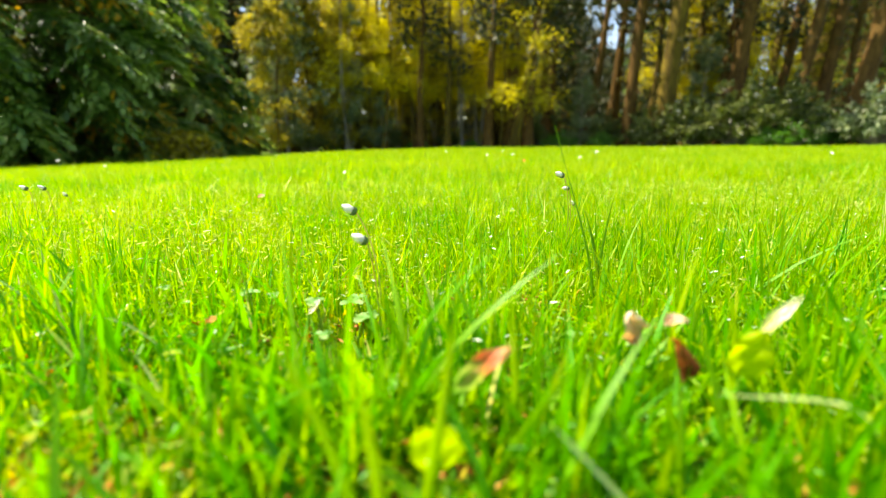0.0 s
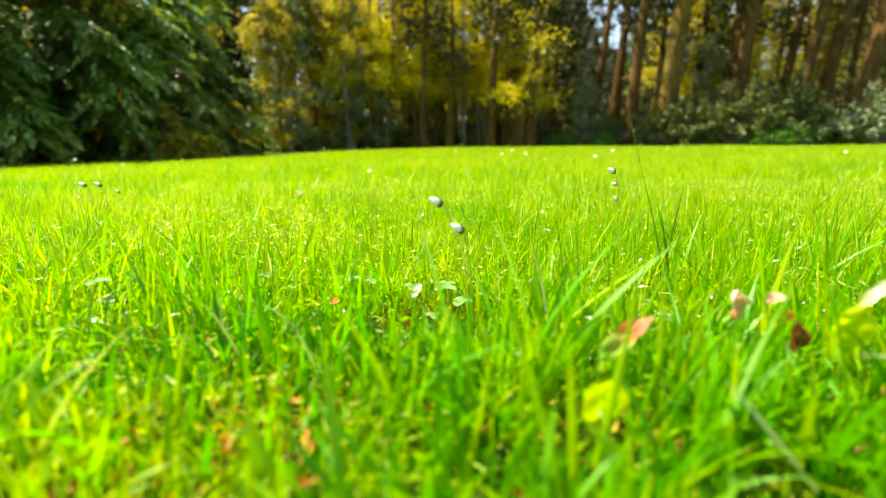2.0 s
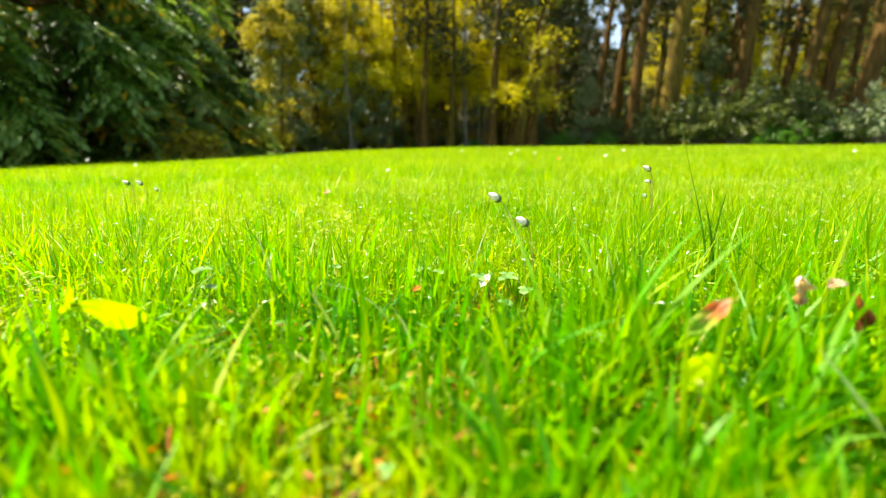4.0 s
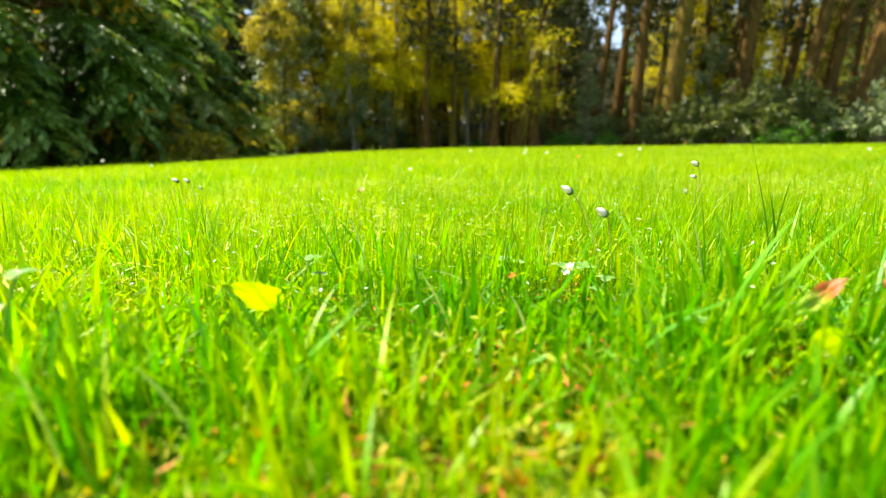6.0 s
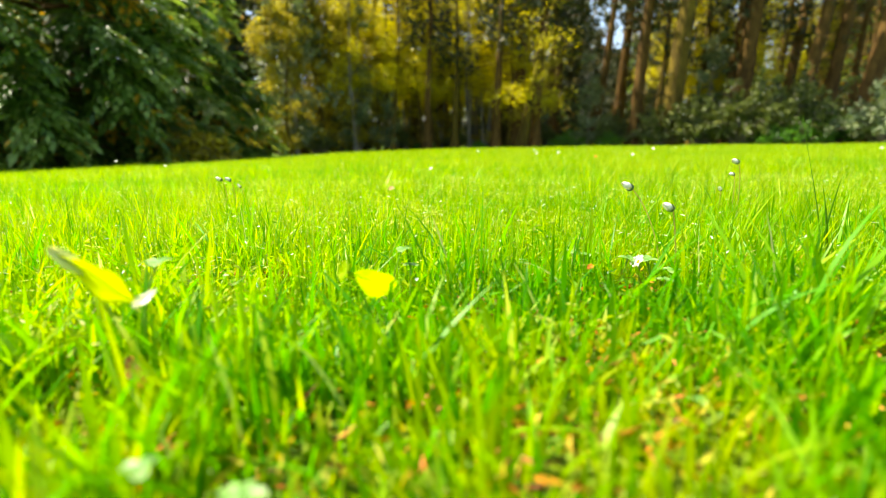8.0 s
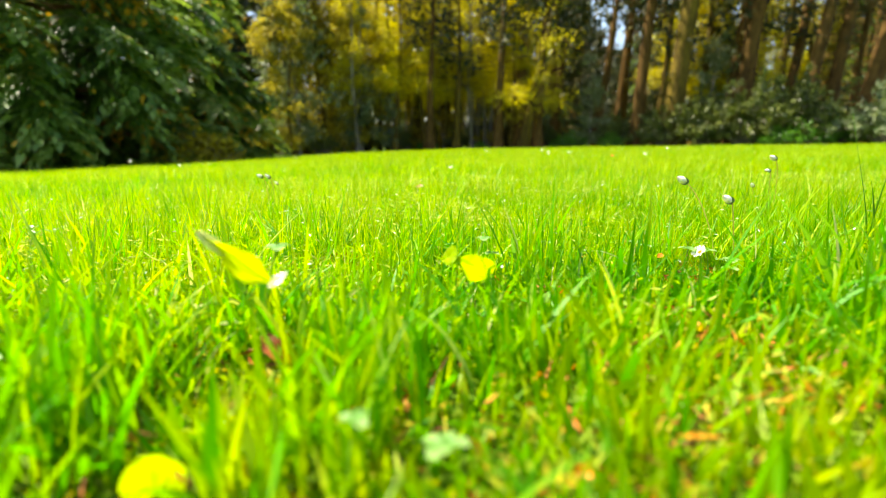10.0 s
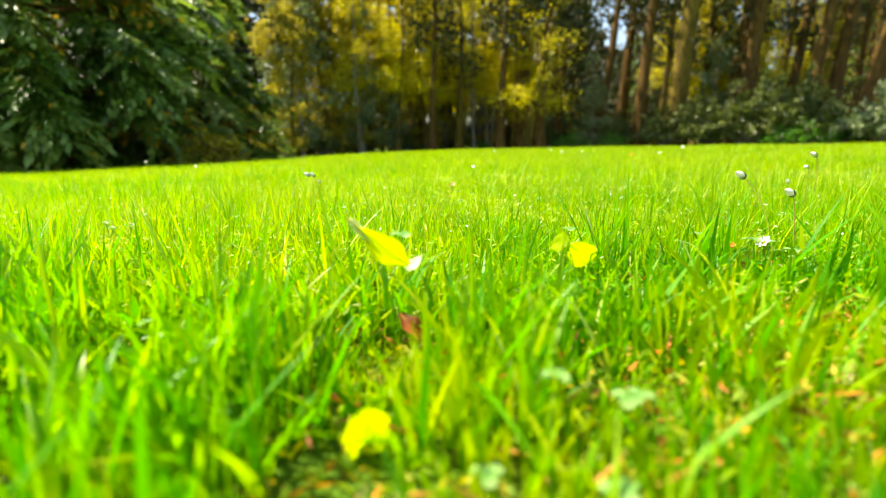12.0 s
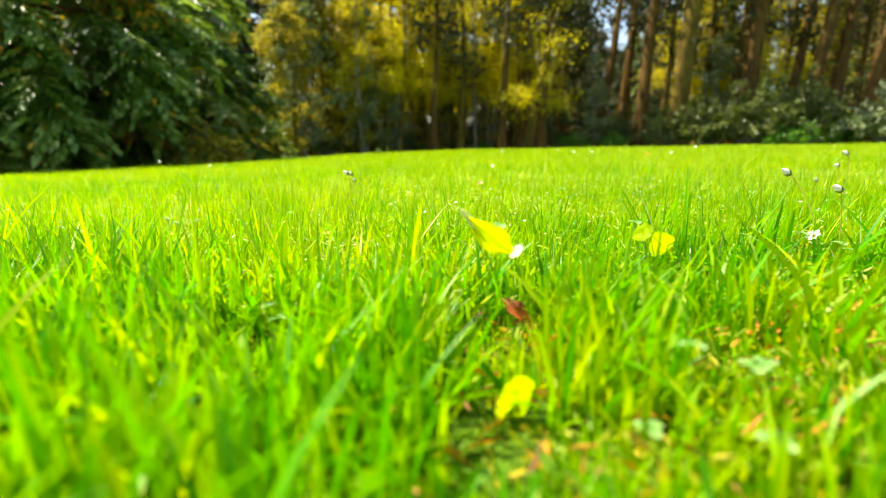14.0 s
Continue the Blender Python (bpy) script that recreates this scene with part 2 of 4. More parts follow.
# places where leaves lie on shorter grass: x, y and the grass height there
OPEN_SPOTS = [(-0.380, 0.120, 0.026), (-0.268, 0.163, 0.022), (-0.377, 0.034, -0.002), (-0.376, 0.012, 0.009), (0.014, 0.155, 0.044), (-0.001, 0.132, 0.012), (0.147, 0.187, 0.050), (0.087, 0.198, 0.036), (-0.364, 0.115, 0.008), (-0.076, 0.262, 0.006), (-0.056, 0.282, 0.010), (-0.050, 0.268, 0.012), (-0.060, 0.244, 0.016), (-0.088, 0.246, 0.014), (-0.038, 0.240, 0.018), (-0.058, 0.226, 0.020), (-0.040, 0.216, 0.022), (-0.074, 0.230, 0.018), (-0.126, 0.232, 0.020), (0.128, 0.174, 0.020), (-0.262, 0.218, 0.040), (-0.300, 0.020, 0.026), (0.096, 0.170, 0.042), (0.064, 0.108, 0.004), (0.050, 0.104, 0.014), (-0.505, 0.112, 0.008), (-0.492, 0.100, 0.008), (-0.690, 0.350, 0.022), (-0.352, 0.016, 0.013), (-0.366, 0.002, 0.013), (-0.384, -0.006, 0.017), (-0.388, -0.028, 0.018), (-0.366, 0.098, 0.012), (-0.372, 0.080, 0.018), (-0.372, 0.022, 0.002)]


# patches of deeper green and of yellower grass: x, y, radius and the change of tone;
# those at x -0.9 and -1.3 darken the colour against strong sunlight there
TONE_PATCHES = [(-0.15, 0.19, 0.10, -0.2), (-0.27, 0.24, 0.10, -0.12), (-0.56, 0.10, 0.14, 0.05), (0.11, 0.12, 0.08, -0.2), (-0.02, 0.08, 0.06, -0.2), (-0.9, 0.5, 0.3, -0.08), (-1.3, 1.0, 0.6, -0.12), (-0.07, 0.045, 0.05, -0.2), (-0.36, 0.09, 0.10, 0.12), (-0.47, 0.22, 0.12, 0.12), (-0.25, 0.40, 0.16, 0.10), (-0.16, 0.30, 0.08, 0.06)]


def bare_field(x, y):
    """Where the turf is thin: above zero soil, moss and dead leaf show through."""
    f = 0.8 * ripple(x, y, 0.22, 23) + 0.4 * ripple(x, y, 0.09, 24) - 0.25
    for cx, cy, r in BARE:
        f = f + 1.5 * np.exp(-((x - cx) ** 2 + (y - cy) ** 2) / (r * r))
    return f


def thin_field(x, y):
    """One at the middle of each thin patch in the turf, falling to zero round it."""
    return np.clip(sum(np.exp(-((x - cx) ** 2 + (y - cy) ** 2) / (r * r * 1.4)) for cx, cy, r in BARE), 0, 1)


def lawn_tone(rng, x, y):
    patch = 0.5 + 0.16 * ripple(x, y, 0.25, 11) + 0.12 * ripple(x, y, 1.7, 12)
    patch_shift = sum(w * np.exp(-((x - cx) ** 2 + (y - cy) ** 2) / (r * r)) for cx, cy, r, w in TONE_PATCHES)
    # tone also rises with y, so blades get yellower away from the camera
    t = np.clip(patch + 0.32 * np.clip(y / 0.6, 0, 1) + 0.10 * np.clip(y / 2.5, 0, 1) - 0.12 + 0.20 * thin_field(x, y) + np.clip(patch_shift, -0.2, 0.2) + rng.normal(0, 0.23, len(x)), 0.02, 0.93)
    # a few blades take the palest tone, as dry straw and as painted glints
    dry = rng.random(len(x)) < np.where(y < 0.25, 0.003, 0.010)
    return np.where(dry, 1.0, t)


def grow(name, seed, zones, label):
    rng = np.random.default_rng(seed)
    got = []
    for y0, y1, density, h, w, segs in zones:
        x, y = strip(rng, y0, y1, density)
        keep = y < lawn_edge(x)
        x, y = x[keep], y[keep]
        tuft = np.clip(0.95 + 0.30 * ripple(x, y, 0.16, 21) + 0.18 * ripple(x, y, 0.7, 22), 0.45, 1.6)
        bare = bare_field(x, y)
        keep = rng.random(len(x)) < np.clip(1.2 - 0.30 * np.clip(bare, 0, 2), 0.6, 1)
        x, y, tuft = x[keep], y[keep], tuft[keep]
        height = h * tuft * np.clip(rng.lognormal(-0.10, 0.30 if segs > 5 else 0.40, len(x)), 0.3, 1.9)
        width = w * np.clip(rng.lognormal(0, 0.28, len(x)), 0.45, 1.8)
        height = height * (1 - 0.16 * thin_field(x, y))
        for cx, cy, top in OPEN_SPOTS:
            near = (x - cx + 0.010) ** 2 + (y - cy + 0.010) ** 2 < 0.022 ** 2
            height = np.where(near, np.minimum(height, top + 0.006), height)
        clear = np.hypot(x + 0.2 - np.clip(x + 0.2, -0.21, 0.2), y + 0.067 - (x + 0.2) * 0.33) < 0.10
        height = np.where(clear, np.minimum(height, 0.040), height)
        stalk = (rng.random(len(x)) < 0.008) & (y > 0.25)
        height, width = np.where(stalk, h * rng.uniform(1.5, 2.1, len(x)), height), np.where(stalk, w * 0.6, width)
        if segs > 3:
            width = np.minimum(np.where(rng.random(len(x)) < 0.10, width * 1.9, width), 0.0052)
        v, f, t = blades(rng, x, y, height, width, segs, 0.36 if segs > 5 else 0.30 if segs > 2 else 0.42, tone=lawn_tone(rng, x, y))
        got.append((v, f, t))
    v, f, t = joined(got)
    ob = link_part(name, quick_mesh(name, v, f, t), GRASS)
    return tagged(ob, label, "grass", kind="stuff")


grow("lawn_grass", 1, [(-0.16, 0.22, 38000, 0.046, 0.0031, 6), (0.22, 0.40, 52000, 0.039, 0.0017, 5), (0.40, 1.0, 62000, 0.035, 0.0014, 3)], "dense bright green lawn grass with unmown uneven blades")


def grow_near():
    """Long broad blades of deeper green standing close to the camera's way."""
    rng = np.random.default_rng(5)
    x, y = strip(rng, 0.00, 0.15, 9000)
    off = np.hypot(x + 0.2 - np.clip(x + 0.2, -0.21, 0.2), y + 0.067 - (x + 0.2) * 0.33)
    keep = (off > 0.085) & (thin_field(x, y) < 0.8)
    for cx, cy, top in OPEN_SPOTS:
        keep &= np.hypot(x - cx + 0.008, y - cy + 0.012) > 0.026
    x, y, off = x[keep], y[keep], off[keep]
    height = np.minimum(rng.uniform(0.045, 0.068, len(x)), 0.030 + 0.30 * (off - 0.085) + rng.uniform(0, 0.018, len(x)))
    tone = np.clip(rng.normal(np.where(x < -0.3, 0.50, 0.36), 0.20, len(x)), 0.02, 0.85)
    v, f, t = blades(rng, x, y, height, rng.uniform(0.0034, 0.0050, len(x)), 7, 0.42, tone=tone)
    tagged(link_part("lawn_grass", quick_mesh("lawn_grass", v, f, t), GRASS), "long broad deep green grass blades in tufts", "grass", kind="stuff")


grow_near()
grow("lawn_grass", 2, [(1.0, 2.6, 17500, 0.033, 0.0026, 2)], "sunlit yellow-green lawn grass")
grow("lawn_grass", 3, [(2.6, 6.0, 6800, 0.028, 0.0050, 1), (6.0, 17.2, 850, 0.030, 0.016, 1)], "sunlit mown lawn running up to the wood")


def grow_round():
    """The lawn beside and behind the camera's strip, coarser."""
    rng = np.random.default_rng(9)
    near = rng.random(270000) < 0.45
    x = np.where(near, rng.normal(-0.2, 1.3, len(near)), rng.uniform(-8, 8, len(near)))
    y = np.where(near, rng.normal(0.3, 1.3, len(near)), rng.uniform(-6, 8, len(near)))
    seen = (x > -0.58 - 1.03 * (y + 0.15)) & (x < 0.16 + 1.03 * np.maximum(y, -0.03)) & (y > -0.16)
    keep = ~seen & (y < lawn_edge(x)) & ((np.hypot(x + 0.2, y) > 0.35) | (y < -0.2))
    x, y = x[keep], y[keep]
    wide = np.clip(0.0034 + 0.0030 * np.hypot(x + 0.2, y - 0.3), 0, 0.014)
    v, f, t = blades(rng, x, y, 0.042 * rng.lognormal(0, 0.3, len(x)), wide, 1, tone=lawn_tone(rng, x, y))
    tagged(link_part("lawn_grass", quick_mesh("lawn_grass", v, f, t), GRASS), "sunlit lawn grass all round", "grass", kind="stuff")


grow_round()


# dead straw and brown bits lying between the blades
def build_thatch():
    rng = np.random.default_rng(8)
    x, y = strip(rng, -0.16, 1.0, 9000)
    keep = bare_field(x, y) + rng.normal(0, 0.5, len(x)) - 0.6 * np.clip((y - 0.3) / 0.3, 0, 1) > 0.1
    x, y = x[keep], y[keep]
    n = len(x)
    a = rng.uniform(0, 6.28, n)
    along = np.stack([np.cos(a), np.sin(a), rng.normal(0.25, 0.35, n)], -1)
    centre = np.stack([x, y, ground_z(x, y) + rng.uniform(0.0, 0.015, n) * np.clip(1.4 - y * 2, 0.3, 1)], -1)
    one = leaves(rng, centre, along, rng.uniform(0.006, 0.022, n), rng.uniform(0.001, 0.0028, n), rng.random(n) ** 1.1)
    # rust-orange moss heads where the turf is thinnest
    x, y = strip(rng, -0.16, 0.42, 4500)
    keep = thin_field(x, y) > rng.uniform(0.2, 1.2, len(x))
    x, y = x[keep], y[keep]
    n = len(x)
    a = rng.uniform(0, 6.28, n)
    centre = np.stack([x, y, ground_z(x, y) + rng.uniform(0.002, 0.017, n)], -1)
    two = leaves(rng, centre, np.stack([np.cos(a), np.sin(a), rng.uniform(0.0, 1.2, n)], -1), rng.uniform(0.004, 0.010, n), rng.uniform(0.0015, 0.0036, n), rng.uniform(0.4, 0.9, n))
    v, f, t = joined([one, two])
    tagged(link_part("dry_thatch", quick_mesh("dry_thatch", v, f, t), THATCH), "dead straw and orange-brown leaf scraps between grass roots", "thatch", kind="stuff")


build_thatch()


def build_moss():
    """Short yellow-green moss shoots filling the gaps near the soil."""
    rng = np.random.default_rng(18)
    x, y = strip(rng, -0.16, 0.6, 60000)
    keep = bare_field(x, y) + rng.normal(0, 0.5, len(x)) > -0.35
    x, y = x[keep], y[keep]
    n = len(x)
    a = rng.uniform(0, 6.28, n)
    along = np.stack([np.cos(a), np.sin(a), rng.uniform(0.2, 1.6, n)], -1)
    centre = np.stack([x, y, ground_z(x, y) + rng.uniform(0, 0.008, n) * (1 + 1.2 * thin_field(x, y))], -1)
    v, f, t = leaves(rng, centre, along, rng.uniform(0.004, 0.010, n), rng.uniform(0.001, 0.003, n), rng.random(n))
    tagged(link_part("moss", quick_mesh("moss", v, f, t), MOSS), "yellow-green moss between the grass roots", "moss", kind="stuff")


build_moss()


def build_mat():
    """Short mown leaf ends lying at all angles between the standing blades."""
    rng = np.random.default_rng(38)
    x, y = strip(rng, 0.12, 1.3, 26000)
    keep = np.hypot((x + 0.062) * 1.2, y - 0.262) > 0.042
    x, y = x[keep], y[keep]
    n = len(x)
    a = rng.uniform(0, 6.28, n)
    along = np.stack([np.cos(a), np.sin(a), rng.normal(0.2, 0.5, n)], -1)
    centre = np.stack([x, y, ground_z(x, y) + rng.uniform(0.006, 0.030, n)], -1)
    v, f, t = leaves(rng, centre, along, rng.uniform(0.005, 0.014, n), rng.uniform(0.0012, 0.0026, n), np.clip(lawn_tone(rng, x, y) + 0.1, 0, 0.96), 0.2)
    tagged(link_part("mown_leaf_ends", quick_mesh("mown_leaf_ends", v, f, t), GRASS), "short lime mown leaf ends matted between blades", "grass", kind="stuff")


build_mat()


# ---- trees ----
def conifer(seed, height, reach, low=0.05, count=110, sprays=26, split=False, steps=11):
    """A conifer with drooping boughs of flat sprays down to the ground."""
    rng = np.random.default_rng(seed)
    root = new("conifer")
    zs = np.linspace(0, height, 12)
    path = np.stack([0.05 * np.sin(zs), 0.05 * np.cos(zs * 1.3), zs], -1)
    v, f, t = tube(path, np.linspace(height * 0.018, 0.02, 12), 8, rng, 0.06)
    link_part("trunk", quick_mesh("trunk", v, f, t), BARK_PINE, root)
    woods, greens = [], []
    for k in range(count):
        u = (k + rng.random()) / count
        z = low + (height - low) * u ** 1.6
        r = reach * ((1 - (z / height) ** 4) ** 0.5 if split else (1 - z / height) ** 0.55) * rng.uniform(0.75, 1.08) + 0.1
        a = k * 2.4 + rng.normal(0, 0.4)
        s = np.linspace(0, 1, 6)
        out = np.array([np.cos(a), np.sin(a)])
        rise = (0.14 * r * np.sin(s * 2.2) - 0.24 * r * s ** 2.5) if split else (0.22 * r * np.sin(s * 2.2) - 0.42 * r * s ** 2)
        line = np.stack([out[0] * r * s, out[1] * r * s, np.maximum(z + rise, 0.06 + 0.05 * s)], -1)
        wood = tube(line, np.linspace(0.012 + 0.008 * r, 0.004, 6), 4)
        n = max(4, int(sprays * r / reach * (1.0 if z < 4 else 0.45)))
        at = rng.uniform(0.18, 1.0, n) ** 0.7
        p = np.stack([np.interp(at, s, line[:, i]) for i in range(3)], -1)
        spread = rng.choice([-1, 1], n) * rng.uniform(0.2, 1.2, n)
        d = np.stack([np.cos(a + spread), np.sin(a + spread), rng.normal(-0.35, 0.32, n)], -1)
        size = rng.uniform(0.16, 0.42, n) * (0.6 + 0.5 * r / reach)
        old = rng.random() < 0.20
        shade = rng.normal(0.0, 0.20)
        mine = []
        for m in range(steps):
            w = m / (steps - 1.0)
            side = (1 if m % 2 else -1) * (0.85 - 0.55 * w)
            q = p + d * (size * w)[:, None] + np.array([0, 0, -1]) * (size * w * w * 0.35)[:, None]
            turn = np.stack([d[:, 0] * math.cos(side) - d[:, 1] * math.sin(side), d[:, 0] * math.sin(side) + d[:, 1] * math.cos(side), d[:, 2] - 0.12 - 0.2 * w], -1)
            # outer tips get a paler tone, painting in their highlights
            tone = np.clip(rng.normal(0.45 + shade, 0.18, n) + (0.35 * w * (at > 0.8) if split else 0.0), 0, 0.93)
            tone = np.where(rng.random(n) < np.where(at < 0.75, 0.5 if old else 0.02, 0.02), 1.0, tone)
            mine.append(leaves(rng, q, turn, size * (0.55 - 0.25 * w), size * 1.65 / steps, tone, 0.1, np.array([0, 0, 1.0]) + rng.normal(0, 0.3, (n, 3))))
        if split and z < 4.5:
            bough = link_part("bough", quick_mesh("bough", *wood), BARK_PINE, root)
            link_part("foliage", quick_mesh("foliage", *joined(mine)), HEMLOCK, bough, "flat drooping needle sprays")
        else:
            woods.append(wood)
            greens += mine
    if woods:
        tagged(link_part("branchwork", quick_mesh("branchwork", *joined(woods)), BARK_PINE, root), kind="stuff")
        tagged(link_part("crown", quick_mesh("crown", *joined(greens)), HEMLOCK, root), kind="stuff")
    return root


def young_tree(seed, height, bark, leaf, trunk_r=0.07, leaf_n=2600, spread=1.4, low=0.5, leaf_size=0.07, stems=1):
    """A slender broadleaved tree: stems, limbs and many small leaves."""
    rng = np.random.default_rng(seed)
    root = new("broadleaf_tree")
    limbs, tips = [], []
    trunks = []
    for m in range(stems):
        zs = np.linspace(0, height, 10)
        lean = rng.normal(0, 0.07, 2)
        wob = rng.uniform(0, 6, 2)
        path = np.stack([lean[0] * zs + 0.08 * np.sin(zs * 0.9 + wob[0]) - 0.08 * math.sin(wob[0]) + (m and rng.normal(0, 0.25)), lean[1] * zs + 0.08 * np.sin(zs * 0.8 + wob[1]) + (m and rng.normal(0, 0.2)), zs - 0.05], -1)
        trunks.append(tube(path, np.linspace(trunk_r, trunk_r * 0.15, 10) * (1 + 0.5 * np.exp(-zs * 3)), 8, rng, 0.05))
        for k in range(int(18 + height * 2)):
            z = low + (height - low) * rng.random() ** 1.3
            p = np.array([np.interp(z, zs, path[:, i]) for i in range(3)])
            a, r = rng.uniform(0, 6.28), spread * rng.uniform(0.35, 1.0) * (1.05 - 0.5 * z / height)
            s = np.linspace(0, 1, 5)[:, None]
            bend = np.array([math.cos(a), math.sin(a), rng.uniform(0.2, 0.9)]) * r
            line = p + bend * s + np.array([0, 0, -0.25 * r]) * s ** 2 + rng.normal(0, 0.03 * r, (5, 3)) * s
            limbs.append(tube(line, np.linspace(trunk_r * 0.22, 0.004, 5), 3))
            tips.append((line, r))
    v, f, t = joined(trunks)
    link_part("trunk", quick_mesh("trunk", v, f, t), bark, root)
    v, f, t = joined(limbs)
    tagged(link_part("branchwork", quick_mesh("branchwork", v, f, t), bark, root), kind="stuff")
    per = max(3, leaf_n // len(tips))
    cs, ds = [], []
    for line, r in tips:
        at = rng.uniform(0.2, 1, per)
        c = np.stack([np.interp(at, np.linspace(0, 1, 5), line[:, i]) for i in range(3)], -1)
        cs.append(c + rng.normal(0, 0.10 * r + 0.03, (per, 3)))
        ds.append(rng.normal(0, 1, (per, 3)) + [0, 0, -0.5])
    c, d = np.concatenate(cs), np.concatenate(ds)
    c[:, 2] = np.maximum(c[:, 2], 0.1)
    size = leaf_size * rng.uniform(0.6, 1.4, len(c))
    v, f, t = leaves(rng, c, d, size, size * 0.7, np.clip(rng.normal(0.5, 0.25, len(c)), 0, 1))
    tagged(link_part("crown", quick_mesh("crown", v, f, t), leaf, root), kind="stuff")
    return root


def tall_trunk(seed, height, radius, bark, leaf, lean=0.0):
    """A tall bare-stemmed tree with dead stubs low down and a high crown."""
    rng = np.random.default_rng(seed)
    root = new("tall_tree")
    zs = np.linspace(0, height, 16)
    path = np.stack([lean * zs + 0.06 * np.sin(zs * 0.5 + seed), 0.05 * np.sin(zs * 0.4 + 2 * seed), zs - 0.05], -1)
    v, f, t = tube(path, radius * (1 - 0.75 * zs / height) * (1 + 0.6 * np.exp(-zs * 2.5)), 12, rng, 0.07)
    link_part("trunk", quick_mesh("trunk", v, f, t), bark, root)
    limbs, cs = [], []
    for k in range(34):
        z = rng.uniform(0.8, 5) if k < 12 else rng.uniform(height * 0.4, height)
        p = np.array([np.interp(z, zs, path[:, i]) for i in range(3)])
        a, r = rng.uniform(0, 6.28), rng.uniform(0.2, 0.9) if k < 12 else rng.uniform(1.2, 2.6)
        s = np.linspace(0, 1, 5)[:, None]
        line = p + np.array([math.cos(a), math.sin(a), rng.uniform(-0.15, 0.35)]) * r * s + np.array([0, 0, -0.15 * r]) * s ** 2
        limbs.append(tube(line, np.linspace(radius * 0.12, 0.005, 5), 4))
        m = 14 if k < 12 else 34
        at = rng.uniform(0.3, 1, m)
        c = np.stack([np.interp(at, np.linspace(0, 1, 5), line[:, i]) for i in range(3)], -1)
        cs.append(c + rng.normal(0, 0.06 if k < 12 else 0.35, (m, 3)))
    v, f, t = joined(limbs)
    tagged(link_part("branchwork", quick_mesh("branchwork", v, f, t), bark, root), kind="stuff")
    c = np.concatenate(cs)
    size = np.where(c[:, 2] < 5.5, 0.07, 0.3) * rng.uniform(0.6, 1.4, len(c))
    v, f, t = leaves(rng, c, rng.normal(0, 1, c.shape) + [0, 0, -0.3], size, size * 0.6, np.clip(rng.normal(0.5, 0.25, len(c)), 0, 1))
    tagged(link_part("crown", quick_mesh("crown", v, f, t), leaf, root), kind="stuff")
    return root


def shrub(seed, rx, ry, h, leaf, n=5000, leaf_size=0.09):
    """A mound of leafy shoots with an uneven outline."""
    rng = np.random.default_rng(seed)
    root = new("shrub")
    stems, cs, ds = [], [], []
    shoots = 90
    for k in range(shoots):
        a, u = rng.uniform(0, 6.28), rng.random() ** 0.6
        top = np.array([math.cos(a) * rx * u, math.sin(a) * ry * u, h * (1 - 0.75 * u ** 2) * rng.uniform(0.55, 1.15)])
        foot = np.array([top[0] * 0.25, top[1] * 0.25, 0])
        s = np.linspace(0, 1, 5)[:, None]
        line = foot + (top - foot) * s + np.array([0, 0, 0.15 * h]) * np.sin(s * 3.14) + rng.normal(0, 0.04, (5, 3)) * s
        stems.append(tube(line, np.linspace(0.016, 0.004, 5), 4))
        m = n // shoots
        # leaves sit in whorls round the shoot, with gaps between them
        whorl = np.concatenate([rng.uniform(0.30, 0.85, 3), [1.0, 1.0]])
        at = whorl[rng.integers(0, 5, m)]
        c = np.stack([np.interp(at, np.linspace(0, 1, 5), line[:, i]) for i in range(3)], -1)
        cs.append(c + rng.normal(0, 0.045, (m, 3)))
        ds.append((line[4] - line[2])[None] / h * 1.2 + rng.normal(0, 0.7, (m, 3)) + [0, 0, -0.25])
    v, f, t = joined(stems)
    tagged(link_part("branchwork", quick_mesh("branchwork", v, f, t), BARK_PALE, root), kind="stuff")
    c, d = np.concatenate(cs), np.concatenate(ds)
    c[:, 2] = np.maximum(c[:, 2], 0.03)
    size = leaf_size * rng.uniform(0.6, 1.4, len(c))
    v, f, t = leaves(rng, c, d, size, size * 0.45, np.clip(rng.normal(0.45, 0.25, len(c)), 0, 1), 0.15)
    tagged(link_part("foliage", quick_mesh("foliage", v, f, t), leaf, root), kind="stuff")
    return root


def stand(ob, x, y, turn=0.0, size=1.0, dip=0.0):
    ob.matrix_basis = pose(x, y, float(ground_z(x, y)) - dip, 0, 0, turn) @ Matrix.Diagonal((size, size, size, 1))
    return ob


def again(ob, x, y, turn=0.0, size=1.0):
    held = ob.scale.copy()
    ob.scale = (1, 1, 1)
    m = copy_thing(ob, pose(x, y, float(ground_z(x, y)), 0, 0, turn) @ Matrix.Diagonal((size, size, size, 1)))
    ob.scale = held
    return m


# dark drooping conifers at the near side of the wood
big = tagged(stand(conifer(33, 4.5, 2.6, count=215, sprays=58, split=True), -6.7, 7.3, 100), "broad dark green conifer with drooping boughs to the lawn", "conifer", "conifers at the lawn")
tagged(stand(conifer(32, 4.4, 2.4, count=150, sprays=50, split=True), -6.75, 10.2, 40), "dark green conifer with glossy drooping sprays", "conifer", "conifers at the lawn")
far_cone = tagged(stand(conifer(61, 15, 3.2, 0.4, 110, 16, False, 5), -9.0, 27), "dark conifer deep in the wood", "conifer", "deep wood")
tagged(again(far_cone, -9.8, 6.4, 130, 0.42), "dark green conifer beside the lawn, mostly in shade", "conifer", "conifers at the lawn")
tagged(again(far_cone, -8.9, 9.0, 70, 0.5), "dark green conifer closing the row", "conifer", "conifers at the lawn")
